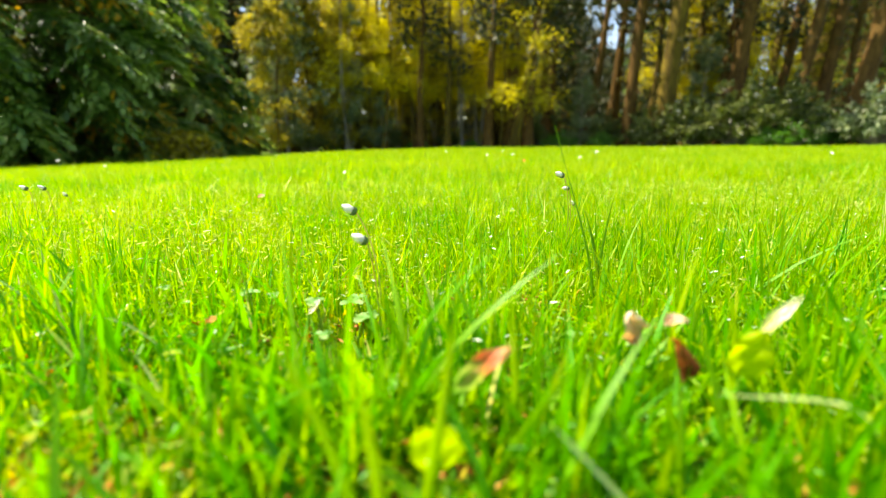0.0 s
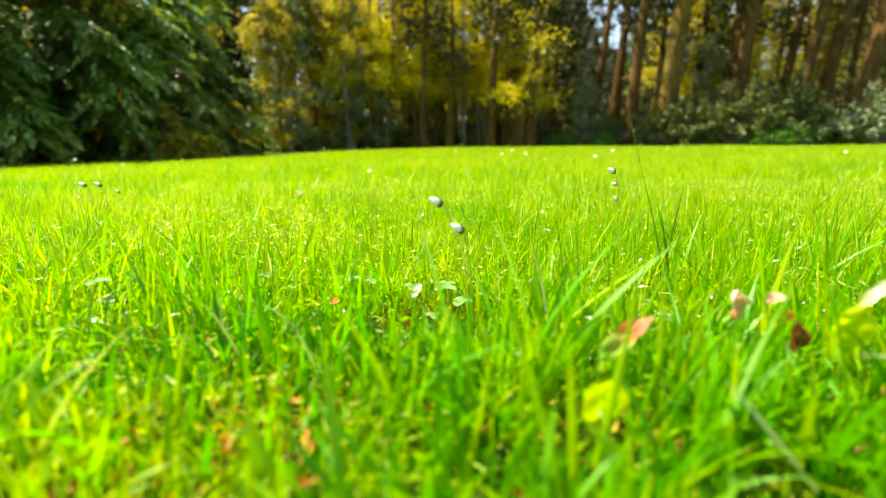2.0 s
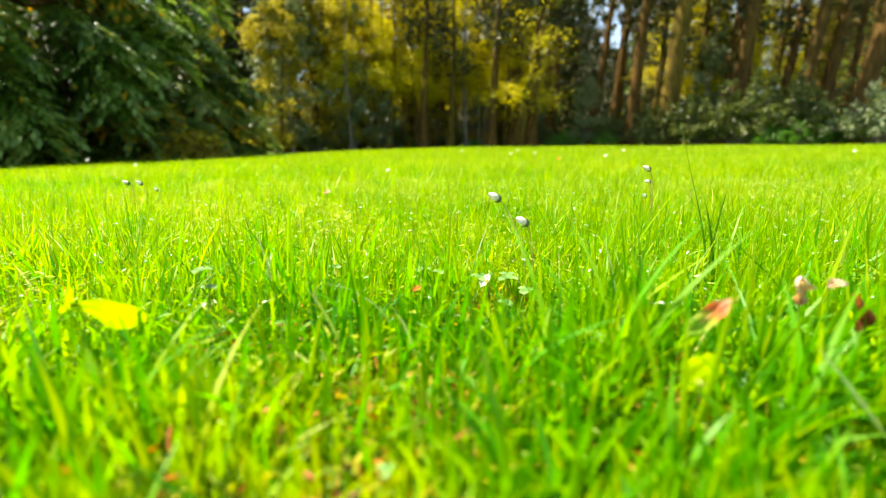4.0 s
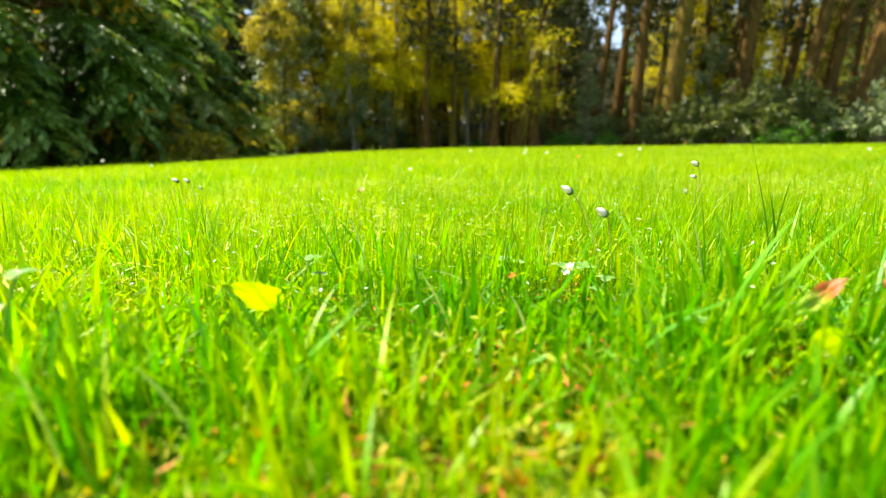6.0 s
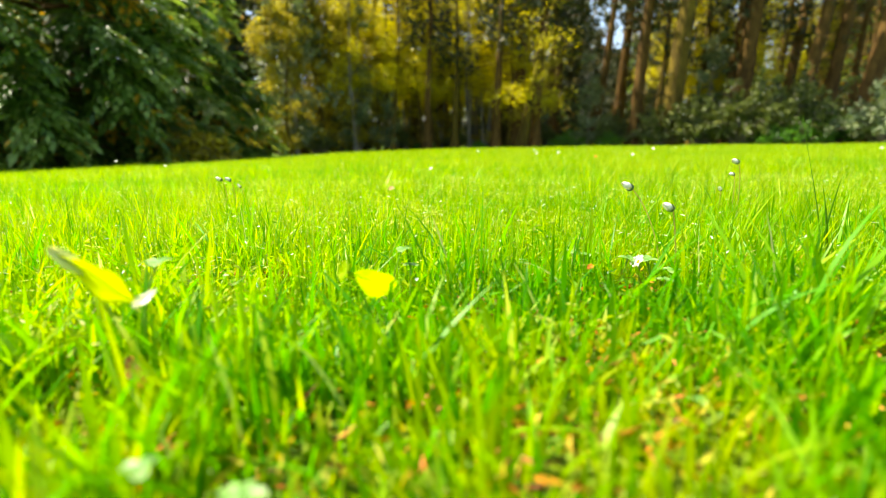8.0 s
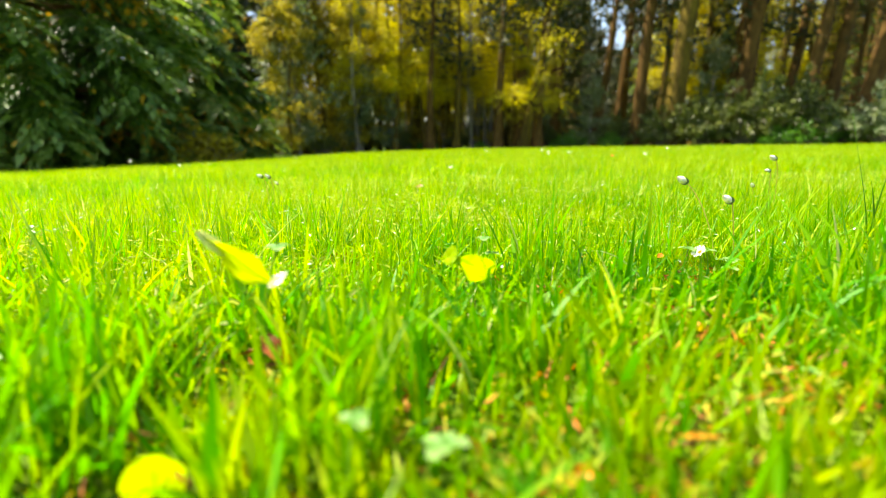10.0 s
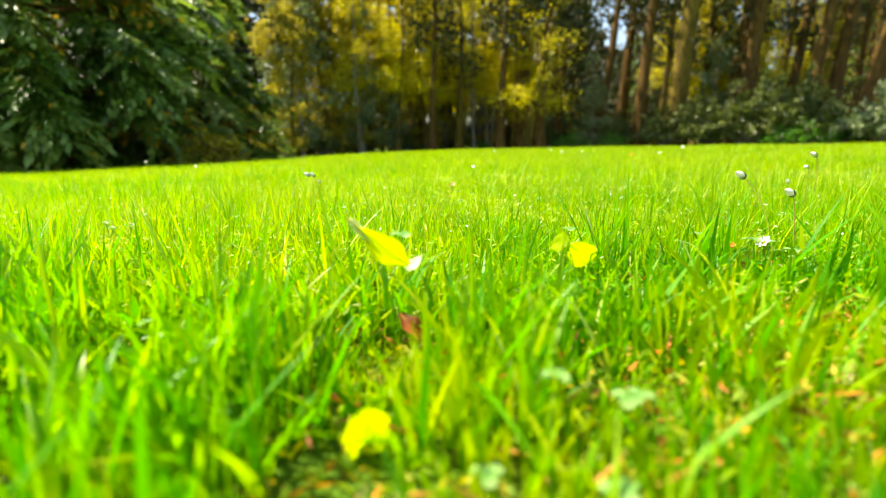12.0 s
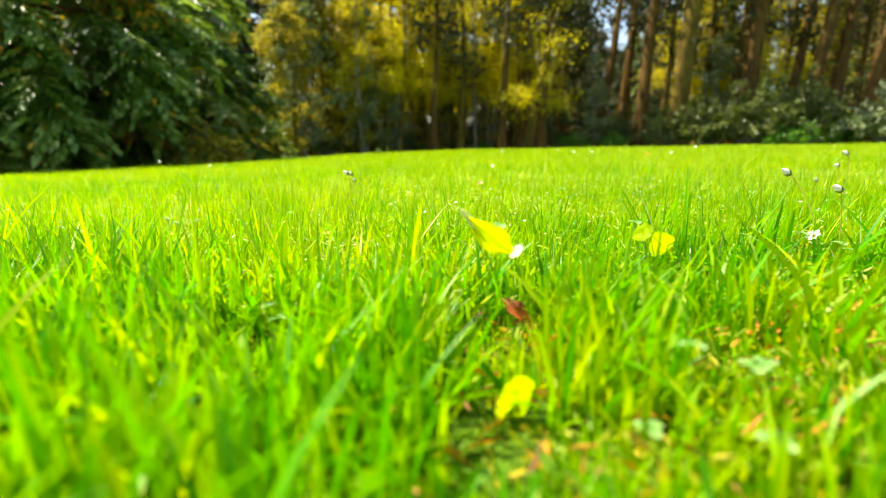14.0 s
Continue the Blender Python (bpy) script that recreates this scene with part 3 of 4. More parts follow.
for x, y, size in [(-12.5, 9.5, 0.7), (-10.9, 7.9, 0.5), (-8.3, 8.2, 0.45), (-11.2, 12.5, 0.55), (-12.2, 14.2, 0.65), (-13.8, 15.6, 0.7)]:
    again(far_cone, x, y, 70 * x, size)
tagged(again(far_cone, 4.40, 19.5, 30, 0.42), "narrow dark conifer among the trunks", "conifer", "deep wood")
for x, y, size in [(13.2, 15.8, 0.5), (14.4, 17.2, 0.6)]:
    again(far_cone, x, y, 50 * x, size)
tagged(again(far_cone, -9.8, 11.5, 250, 0.5), "dark green conifer behind the first row", "conifer", "conifers at the lawn")

# tall bare stems
rng = np.random.default_rng(77)
pine = tagged(stand(tall_trunk(41, 12, 0.30, BARK_PINE, SHADE_LEAF, 0.03), 9.12, 15.0), "tall reddish-brown bare tree trunk with high crown", "tree", "tall bare trunks")
moss = tagged(stand(tall_trunk(42, 11, 0.30, BARK_MOSS, SHADE_LEAF, 0.025), 6.66, 14.3), "tall mossy olive-brown tree trunk with dead stubs", "tree", "tall bare trunks")
lean = tagged(stand(tall_trunk(43, 11, 0.20, BARK_PINE, SHADE_LEAF, 0.10), 10.28, 14.2), "leaning brown tree trunk with dead stubs", "tree", "tall bare trunks")
PLACES = [(0, 7.3, 20.5, 0.8), (2, 5.15, 17.0, 0.8), (0, 6.07, 15.5, 0.75), (1, 7.19, 16.5, 0.5), (1, 8.82, 17.0, 0.55), (0, 9.23, 16.0, 0.6), (1, 11.09, 16.5, 0.6), (2, 11.0, 16.0, 0.9), (2, 11.37, 14.6, 1.0), (2, 11.28, 13.2, 1.2), (0, 2.24, 15.9, 0.8), (1, 0.23, 20.0, 0.5), (0, 1.71, 18.5, 0.5), (0, -0.22, 19.0, 0.8), (1, -4.6, 16.5, 0.5), (0, -4.96, 15.5, 0.55), (1, -3.31, 18.0, 0.45), (0, 4.25, 19.0, 0.6), (1, -1.3, 17.5, 0.45), (0, 3.4, 21.0, 0.7), (1, 13.5, 17.5, 0.9), (0, 14.5, 15.0, 1.0), (0, 8.2, 21.0, 0.7), (1, 12.6, 20.0, 0.8), (2, 14.8, 19.0, 1.0), (0, 3.6, 17.4, 0.6), (0, -6.5, 19.0, 0.7), (1, -2.5, 22.0, 0.7), (0, -0.74, 15.2, 0.45), (1, 0.15, 15.6, 0.42), (0, 1.45, 15.2, 0.5), (0, 2.75, 15.3, 0.55)]
for n, (which, x, y, s) in enumerate(PLACES):
    again((pine, moss, lean)[which], x, y, 23 * (n % 5) - 40 if which < 2 else 12 * (n % 3), s)

# spring-leaved young trees across the middle
young = [tagged(stand(young_tree(51, 8, BARK_MOSS, SPRING, 0.08, 9200, 1.5, 2.1, 0.060), -2.3, 17.5), "slender young tree with fresh yellow-green leaves", "tree", "young trees in leaf"),
         tagged(stand(young_tree(52, 7, BARK_PALE, SPRING, 0.045, 8800, 1.3, 2.0, 0.056, 2), 0.9, 18.6), "thin pale-stemmed young tree with yellow-green leaves", "tree", "young trees in leaf"),
         tagged(stand(young_tree(53, 8, BARK_MOSS, SPRING, 0.09, 9600, 1.7, 1.9, 0.063), 1.75, 16.9), "young tree with spreading mossy limbs and yellow leaves", "tree", "young trees in leaf")]
for x, y, k, size in [(1.9, 15.6, 2, 0.75), (-0.6, 16.4, 0, 0.8), (0.7, 16.2, 1, 0.9), (-1.6, 16.8, 1, 1.0), (3.1, 16.6, 0, 0.7), (-1.0, 15.6, 0, 0.8), (-2.2, 15.9, 2, 0.85), (9.0, 17.4, 2, 0.9), (10.4, 17.2, 0, 0.9), (9.9, 16.0, 1, 0.9), (11.0, 19.5, 2, 1.2), (12.6, 20.5, 0, 1.3), (11.4, 21.0, 1, 1.3), (13.8, 19.0, 2, 1.2), (14.6, 21.5, 0, 1.3), (8.6, 18.6, 0, 1.2), (9.6, 19.4, 2, 1.2), (-3.0, 15.0, 1, 0.9), (-1.9, 15.3, 0, 0.95)]:
    again(young[k], x, y, 90 * x, size)
for n in range(32):
    y = rng.uniform(17.2, 27)
    x = y * (rng.uniform(-0.22, 0.22))
    if abs(x - 0.345 * y) > 2.0:
        again(young[n % 3], x, y, rng.uniform(0, 360), rng.uniform(0.8, 1.25))

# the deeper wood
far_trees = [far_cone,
             tagged(stand(young_tree(62, 13, BARK_MOSS, SHADE_LEAF, 0.16, 2600, 2.6, 0.3, 0.32), -3.0, 30), "shaded broadleaved tree deep in the wood", "tree", "deep wood")]
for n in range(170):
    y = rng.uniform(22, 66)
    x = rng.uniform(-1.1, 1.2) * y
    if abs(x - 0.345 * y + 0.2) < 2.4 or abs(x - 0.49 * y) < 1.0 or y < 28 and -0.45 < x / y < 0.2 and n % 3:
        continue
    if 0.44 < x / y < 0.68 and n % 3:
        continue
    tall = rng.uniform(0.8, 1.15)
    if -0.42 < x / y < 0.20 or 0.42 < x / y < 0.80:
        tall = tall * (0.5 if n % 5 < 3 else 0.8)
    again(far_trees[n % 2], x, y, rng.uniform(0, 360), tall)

tagged(stand(young_tree(55, 5.4, BARK_MOSS, SPRING, 0.15, 2600, 1.6, 0.8, 0.060), 2.25, 14.9, 40), "short tree with wide mossy limbs and yellow leaves", "tree", "young trees in leaf")
olive = tagged(stand(young_tree(54, 6, BARK_MOSS, OLIVE_LEAF, 0.06, 5600, 1.4, 0.3, 0.075), -4.1, 15.3), "olive-leaved young tree beside the conifers", "tree", "young trees in leaf")
for x, y, size in [(-3.0, 16.4, 1.0), (-4.7, 13.6, 0.8), (-3.6, 17.6, 1.2), (-2.0, 17.8, 0.9), (-5.4, 16.5, 1.2), (-2.5, 15.9, 0.7), (-4.4, 16.0, 0.8), (-5.0, 18.0, 0.9), (-3.2, 15.4, 0.8), (-6.2, 17.2, 0.9), (-5.6, 14.2, 0.8), (-7.0, 15.0, 0.9), (0.0, 17.4, 0.7), (1.2, 17.6, 0.7), (12.4, 16.8, 0.9), (10.2, 18.0, 0.9), (-2.6, 16.3, 0.5), (-4.0, 15.9, 0.55), (-5.2, 15.4, 0.5), (-1.4, 16.6, 0.45), (-3.4, 16.9, 0.6), (-0.5, 16.9, 0.45), (-4.6, 17.0, 0.6)]:
    again(olive, x, y, 100 * x, size)

grey = tagged(stand(young_tree(56, 6, BARK_PALE, PALE_SHRUB, 0.05, 2400, 1.5, 0.3, 0.13), -4.7, 14.3), "grey-green young tree with glossy leaves", "tree", "grey-green trees")
for x, y, size in [(-3.0, 15.3, 0.7), (-5.6, 15.4, 0.8), (-3.9, 16.6, 0.7), (2.9, 16.6, 0.5), (-2.0, 15.4, 0.40), (4.6, 15.8, 0.5), (9.6, 17.6, 1.0), (10.8, 18.6, 1.0), (8.7, 16.2, 0.8)]:
    again(grey, x, y, 70 * x, size)

# shaded undergrowth between the stems, and a far line of trees
for n in range(12):
    y = rng.uniform(20, 27)
    again(far_trees[n % 2], y * rng.uniform(-0.52, -0.36), y, rng.uniform(0, 360), rng.uniform(0.7, 0.9))
for n in range(24):
    y = rng.uniform(44, 64)
    again(far_trees[n % 2], 0.345 * y + rng.uniform(-4.5, 4.5), y, rng.uniform(0, 360), y / 84)
for n in range(16):
    y = rng.uniform(22, 42)
    again(far_trees[1], 0.345 * y + rng.uniform(-2.5, 2.5), y, rng.uniform(0, 360), y * 0.0140)
for n in range(16):
    y = rng.uniform(40, 58)
    again(far_trees[n % 2], 0.345 * y - 0.2 + rng.uniform(2.9, 5.5) * (1 if n % 3 else -1), y, rng.uniform(0, 360), rng.uniform(0.9, 1.15))
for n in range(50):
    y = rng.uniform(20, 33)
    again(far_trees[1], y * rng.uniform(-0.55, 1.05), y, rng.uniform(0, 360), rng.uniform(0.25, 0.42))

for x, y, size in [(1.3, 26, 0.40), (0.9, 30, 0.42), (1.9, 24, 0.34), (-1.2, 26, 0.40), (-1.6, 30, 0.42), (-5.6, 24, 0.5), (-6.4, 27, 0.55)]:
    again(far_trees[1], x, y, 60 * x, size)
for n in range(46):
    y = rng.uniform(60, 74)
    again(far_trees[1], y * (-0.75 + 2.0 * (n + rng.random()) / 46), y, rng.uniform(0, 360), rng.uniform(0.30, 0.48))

# shrubs along the wood's edge
bush = tagged(stand(shrub(71, 1.5, 1.1, 1.7, SHRUB_LEAF, 5200, 0.125), 8.4, 13.4), "grey-green evergreen shrub under tall trunks", "shrub", "shrubs at the wood")
pale = tagged(stand(shrub(72, 1.3, 1.1, 1.45, PALE_SHRUB, 4600, 0.135), 10.9, 11.7), "pale glossy-leaved evergreen shrub", "shrub", "shrubs at the wood")
for x, y, s in [(6.4, 14.2, 0.7), (9.5, 13.3, 1.05), (7.4, 14.0, 0.85), (10.3, 14.6, 0.7), (0.2, 17.0, 0.4), (-1.8, 16.6, 0.5), (3.4, 16.9, 0.45), (-4.2, 15.0, 0.5), (5.4, 15.8, 0.6)]:
    again(bush, x, y, x * 77, s)
again(pale, 12.6, 11.6, 90, 1.1)
# shrub added in place of a sunlit dead low branch, to lighten this spot
tagged(stand(shrub(74, 0.6, 0.4, 0.42, OLIVE_LEAF, 1900, 0.09), -4.0, 7.0), "low tan shrub standing in for a dead conifer branch", "shrub", "shrubs at the wood")
low_leaf = tagged(stand(shrub(73, 0.9, 0.6, 0.5, FRESH_WEED, 2600, 0.09), 9.2, 12.6), "low fresh green weeds at the wood's edge", "weeds", "weeds at the wood")
for x, y, s in [(4.0, 16.0, 0.8), (5.1, 15.2, 0.7), (10.2, 12.9, 1.3), (-0.9, 16.4, 0.5), (1.0, 16.4, 0.4), (8.6, 12.9, 0.6)]:
    again(low_leaf, x, y, x * 50, s)


# ---- flowers, leaves and single blades in the grass ----
PETAL = leaf_material("daisy_petal", [(0.0, (0.62, 0.30, 0.42)), (0.25, (0.82, 0.74, 0.78)), (1.0, (0.88, 0.88, 0.88))], 0.35, 0.5, glow=1.1)
BRACT = leaf_material("daisy_bract", [(0.0, (0.05, 0.10, 0.02)), (1.0, (0.12, 0.18, 0.06))], 0.1, 0.6, spec=0.3)
DISC = rough_material("daisy_disc", [(0.3, (0.45, 0.26, 0.01)), (0.7, (0.80, 0.55, 0.03))], 900.0, bump=0.8)
STEM = leaf_material("flower_stem", [(0.0, (0.20, 0.38, 0.02)), (0.5, (0.38, 0.38, 0.06)), (1.0, (0.58, 0.36, 0.12))], 0.4, 0.5)
YELLOW_LEAF = leaf_material("yellow_leaf", [(0.0, (0.26, 0.40, 0.005)), (0.25, (0.38, 0.54, 0.006)), (0.6, (0.54, 0.68, 0.006)), (1.0, (0.72, 0.78, 0.015))], 0.65, 0.5, 0.22, 300.0, 0.2, 1.25)
RED_LEAF = leaf_material("reddening_leaf", [(0.0, (0.16, 0.38, 0.02)), (0.45, (0.36, 0.40, 0.05)), (0.62, (0.65, 0.14, 0.05)), (1.0, (0.78, 0.36, 0.22))], 0.45, 0.6, 0.4, 260.0, 0.12)
BROWN_LEAF = leaf_material("brown_leaf", [(0.0, (0.05, 0.02, 0.010)), (0.5, (0.22, 0.06, 0.015)), (0.8, (0.58, 0.16, 0.02)), (1.0, (0.72, 0.30, 0.05))], 0.3, 0.6, 0.4, 200.0, 0.2)
PEACH_LEAF = leaf_material("peach_leaf", [(0.0, (0.30, 0.10, 0.04)), (0.5, (0.68, 0.38, 0.20)), (1.0, (0.80, 0.62, 0.46))], 0.35, 0.4, 0.3, 240.0)
CREAM_LEAF = leaf_material("cream_leaf", [(0.0, (0.50, 0.52, 0.05)), (0.45, (0.66, 0.66, 0.30)), (1.0, (0.80, 0.78, 0.62))], 0.4, 0.3, 0.25, 240.0)
CLOVER = leaf_material("clover_leaf", [(0.0, (0.07, 0.19, 0.03)), (0.6, (0.12, 0.28, 0.045)), (1.0, (0.25, 0.38, 0.11))], 0.3, 0.45, 0.3, 300.0, 0.4)
STRAW = leaf_material("pale_straw", [(0.0, (0.28, 0.44, 0.08)), (0.5, (0.46, 0.56, 0.16)), (1.0, (0.70, 0.70, 0.45))], 0.4, 0.4, 0.3, 200.0)
WIDE_BLADE = leaf_material("wide_grass_blade", [(0.0, (0.05, 0.16, 0.012)), (0.5, (0.15, 0.36, 0.006)), (1.0, (0.30, 0.48, 0.010))], 0.5, 0.45, 0.15, 300.0, 0.25)
PALE_LEAF = leaf_material("pale_yellow_leaf", [(0.0, (0.55, 0.58, 0.10)), (0.8, (0.78, 0.74, 0.45)), (1.0, (0.70, 0.40, 0.10))], 0.65, 0.5, 0.2, 300.0, 0.3, 1.2)
GLINT = leaf_material("pale_glint", [(0.0, (0.45, 0.55, 0.30)), (1.0, (0.80, 0.82, 0.78))], 0.3, 0.3)
ORANGE = leaf_material("orange_scrap", [(0.0, (0.55, 0.12, 0.01)), (1.0, (0.85, 0.36, 0.02))], 0.3, 0.4, 0.3, 400.0)


def thing(name, at):
    root = new(name)
    root.location = at
    return root


def curve_of(points, n=12):
    """A smooth path through a few points, relative to nothing."""
    p = np.asarray(points, float)
    s = np.linspace(0, 1, len(p))
    d = 2 if len(p) == 3 else (1 if len(p) == 2 else 3)
    u = np.linspace(0, 1, n)
    return np.stack([np.polyval(np.polyfit(s, p[:, i], d), u) for i in range(3)], -1)


def sheet(line, width, face, profile, cup=0.25, cols=7, wave=0.0, seed=0, crumple=0.0):
    """A leaf surface round a midrib, with a width profile, cupped across and slightly wavy."""
    rng = np.random.default_rng(seed)
    line = np.asarray(line, float)
    n = len(line)
    way = unit(np.gradient(line, axis=0))
    side = unit(np.cross(way, np.asarray(face, float)[None]))
    up = np.cross(side, way)
    u = np.linspace(-1, 1, cols)
    profile = np.asarray(profile) * (1 + crumple * rng.normal(0, 0.5, n))
    w = (profile * width * 0.5)[:, None] * u[None] * (1 + crumple * rng.normal(0, 0.4, (n, 1)) * np.sign(u)[None])
    lift = (cup * np.abs(u) ** 1.3)[None] * (np.asarray(profile) * width * 0.5)[:, None]
    lift = lift + wave * width * np.sin(np.linspace(0, 9, n)[:, None] + 3 * u[None] + rng.uniform(0, 6)) * np.abs(u)[None]
    if crumple:
        a, b, c = rng.uniform(0, 6.28, 3)
        s0 = np.linspace(0, 1, n)[:, None]
        lift = lift + crumple * width * (0.6 * np.sin(7 * s0 + 2.5 * u[None] + a) + 0.4 * np.sin(13 * s0 - 4 * u[None] + b) + 0.5 * np.sin(3 * s0 * u[None] * 3 + c))
    v = line[:, None] + side[:, None] * w[..., None] + up[:, None] * lift[..., None]
    i, j = np.meshgrid(np.arange(n - 1), np.arange(cols - 1), indexing="ij")
    f = np.stack([i * cols + j, i * cols + j + 1, (i + 1) * cols + j + 1, (i + 1) * cols + j], -1).reshape(-1, 4)
    s = np.linspace(0, 1, n)[:, None] * np.ones(cols)
    return v.reshape(-1, 3), f, s.ravel()


S12 = np.linspace(0, 1, 12)
OVAL = np.clip(np.sin(np.pi * S12 ** 0.8) ** 0.7, 0.03, 1)
ROUND = np.clip(np.sqrt(np.clip(1 - (2 * S12 - 1) ** 2, 0, 1)), 0.05, 1)
LANCE = np.clip(np.sin(np.pi * np.clip(S12 * 0.9 + 0.1, 0, 1)) ** 0.9, 0.03, 1)
BLADE = np.clip(0.7 + 0.55 * S12 - 1.25 * S12 ** 2.4, 0.02, 1)


def broad_leaf(name, foot, points, width, face, mat, label, category, profile=OVAL, tones=(0, 1), cup=0.25, wave=0.03, seed=0, crumple=0.07):
    """A broad leaf on a short stalk: points run from leaf base to tip, the stalk goes down to foot."""
    root = thing(name, foot)
    o = np.asarray(foot, float)
    line = curve_of(points) - o
    v, f, s = sheet(line, width, face, profile, cup, 9, wave, seed, crumple)
    link_part("leaf_blade", quick_mesh("leaf_blade", v, f, tones[0] + (tones[1] - tones[0]) * s), mat, root)
    rib, rf, rt = tube(line + unit(np.asarray(face, float)) * 0.0002, np.linspace(0.0004, 0.0001, 12), 5)
    link_part("midrib", quick_mesh("midrib", rib, rf, rt * 0 + tones[1]), mat, root)
    p0 = line[0]
    stalk = curve_of([(0, 0, 0), (p0[0] * 0.4, p0[1] * 0.5, p0[2] * 0.6), tuple(p0)], 7)
    if np.linalg.norm(p0) > 0.002:
        v, f, t = tube(stalk, 0.0004, 5)
        link_part("leaf_stalk", quick_mesh("leaf_stalk", v, f, t * 0), STEM, root)
    return tagged(root, label, category)


def single_blade(points, width, mat, label, tone=0.6, face=(0.2, -1, 0.3), seed=0, cup=0.35, group="single blades", profile=BLADE):
    """One wide grass blade that stands out of the lawn, rooted at its first point."""
    o = np.asarray(points[0], float)
    line = curve_of(points) - o
    v, f, s = sheet(line, width * 0.78, face, profile, cup, 5, 0.01, seed)
    ob = link_part("grass_blade", quick_mesh("grass_blade", v, f, np.clip(tone + 0.15 * (s - 0.5), 0, 1)), mat)
    ob.location = o
    return tagged(ob, label, "grass blade", group)


def daisy_bud(foot, mid, head, axis, size, label, pink=0.3, group="closed daisies"):
    """A closed daisy: bent stem, green cup of bracts and a bunch of folded petals."""
    root = thing("daisy", foot)
    o = np.asarray(foot, float)
    a = unit(np.asarray(axis, float))
    top = np.asarray(head, float) - o - a * size * 0.5
    line = curve_of([(0, 0, 0), tuple(np.asarray(mid, float) - o), tuple(top)], 14)
    v, f, t = tube(line, np.linspace(0.0006, 0.0004, 14), 7)
    link_part("stem", quick_mesh("stem", v, f, np.linspace(0.15, 0.9, 14).repeat(7)), STEM, root)
    ref = np.array([0, 0, 1.0]) if abs(a[2]) < 0.9 else np.array([1.0, 0, 0])
    b = unit(np.cross(a, ref))
    c = np.cross(a, b)

    def lobes(count, r_base, r_mid, r_tip, start, end, wide, out):
        got = []
        for k in range(count):
            ang = 2 * np.pi * (k + (0.5 if out else 0)) / count
            d = b * math.cos(ang) + c * math.sin(ang)
            s = np.linspace(0, 1, 8)
            r = np.interp(s, [0, 0.25, 0.6, 1], [r_base, r_mid * 0.9, r_mid, r_tip])
            ln = top + a * (start + (end - start) * s)[:, None] + d * (r + out)[:, None]
            got.append(sheet(ln, wide, d, np.clip(np.sin(np.pi * (0.12 + 0.8 * s)) ** 0.6, 0.1, 1), -0.35, 5))
        return got

    for v, f, s in lobes(14, size * 0.10, size * 0.33, size * 0.10, size * 0.10, size * 1.22, size * 0.24, 0.0):
        link_part("petal", quick_mesh("petal", v, f, np.clip(1.0 - pink * s ** 2, 0, 1)), PETAL, root)
    for v, f, s in lobes(10, size * 0.10, size * 0.32, size * 0.37, -size * 0.04, size * 0.36, size * 0.24, 0.0002):
        link_part("bract", quick_mesh("bract", v, f, s), BRACT, root)
    return tagged(root, label, "daisy", group)


def open_daisy(foot, head, axis, size, label, group="open daisies", count=18, pink=0.2):
    root = thing("daisy", foot)
    o = np.asarray(foot, float)
    a = unit(np.asarray(axis, float))
    top = np.asarray(head, float) - o
    v, f, t = tube(curve_of([(0, 0, 0), tuple(top * 0.6 + [0.001, 0, 0]), tuple(top)], 8), 0.0009, 6)
    link_part("stem", quick_mesh("stem", v, f, t * 0.4), STEM, root)
    ref = np.array([0, 0, 1.0]) if abs(a[2]) < 0.9 else np.array([1.0, 0, 0])
    b = unit(np.cross(a, ref))
    c = np.cross(a, b)
    rng = np.random.default_rng(int(size * 1e5))
    for k in range(count):
        ang = 2 * np.pi * k / count + rng.normal(0, 0.06)
        d = b * math.cos(ang) + c * math.sin(ang)
        s = np.linspace(0, 1, 6)
        reach = size * 0.5 * rng.uniform(0.88, 1.05)
        ln = top + d * (size * 0.12 + (reach - size * 0.12) * s)[:, None] + a * (size * (0.04 + rng.uniform(0.05, 0.22) * s ** 1.5))[:, None]
        v, f, s2 = sheet(ln, size * 0.13, a, np.clip(np.sin(np.pi * (0.15 + 0.75 * s)) ** 0.5, 0.2, 1), 0.2, 3)
        link_part("petal", quick_mesh("petal", v, f, np.clip(1 - pink * s2 ** 2, 0, 1)), PETAL, root)
    bm = bmesh.new()
    bmesh.ops.create_uvsphere(bm, u_segments=12, v_segments=7, radius=size * 0.16)
    turn = Matrix((b, c, a)).transposed().to_4x4()
    bm.transform(Matrix.Translation(top + a * size * 0.03) @ turn @ Matrix.Diagonal((1, 1, 0.55, 1)))
    part("disc", bm, DISC, root, "yellow flower disc")
    return tagged(root, label, "daisy", group)


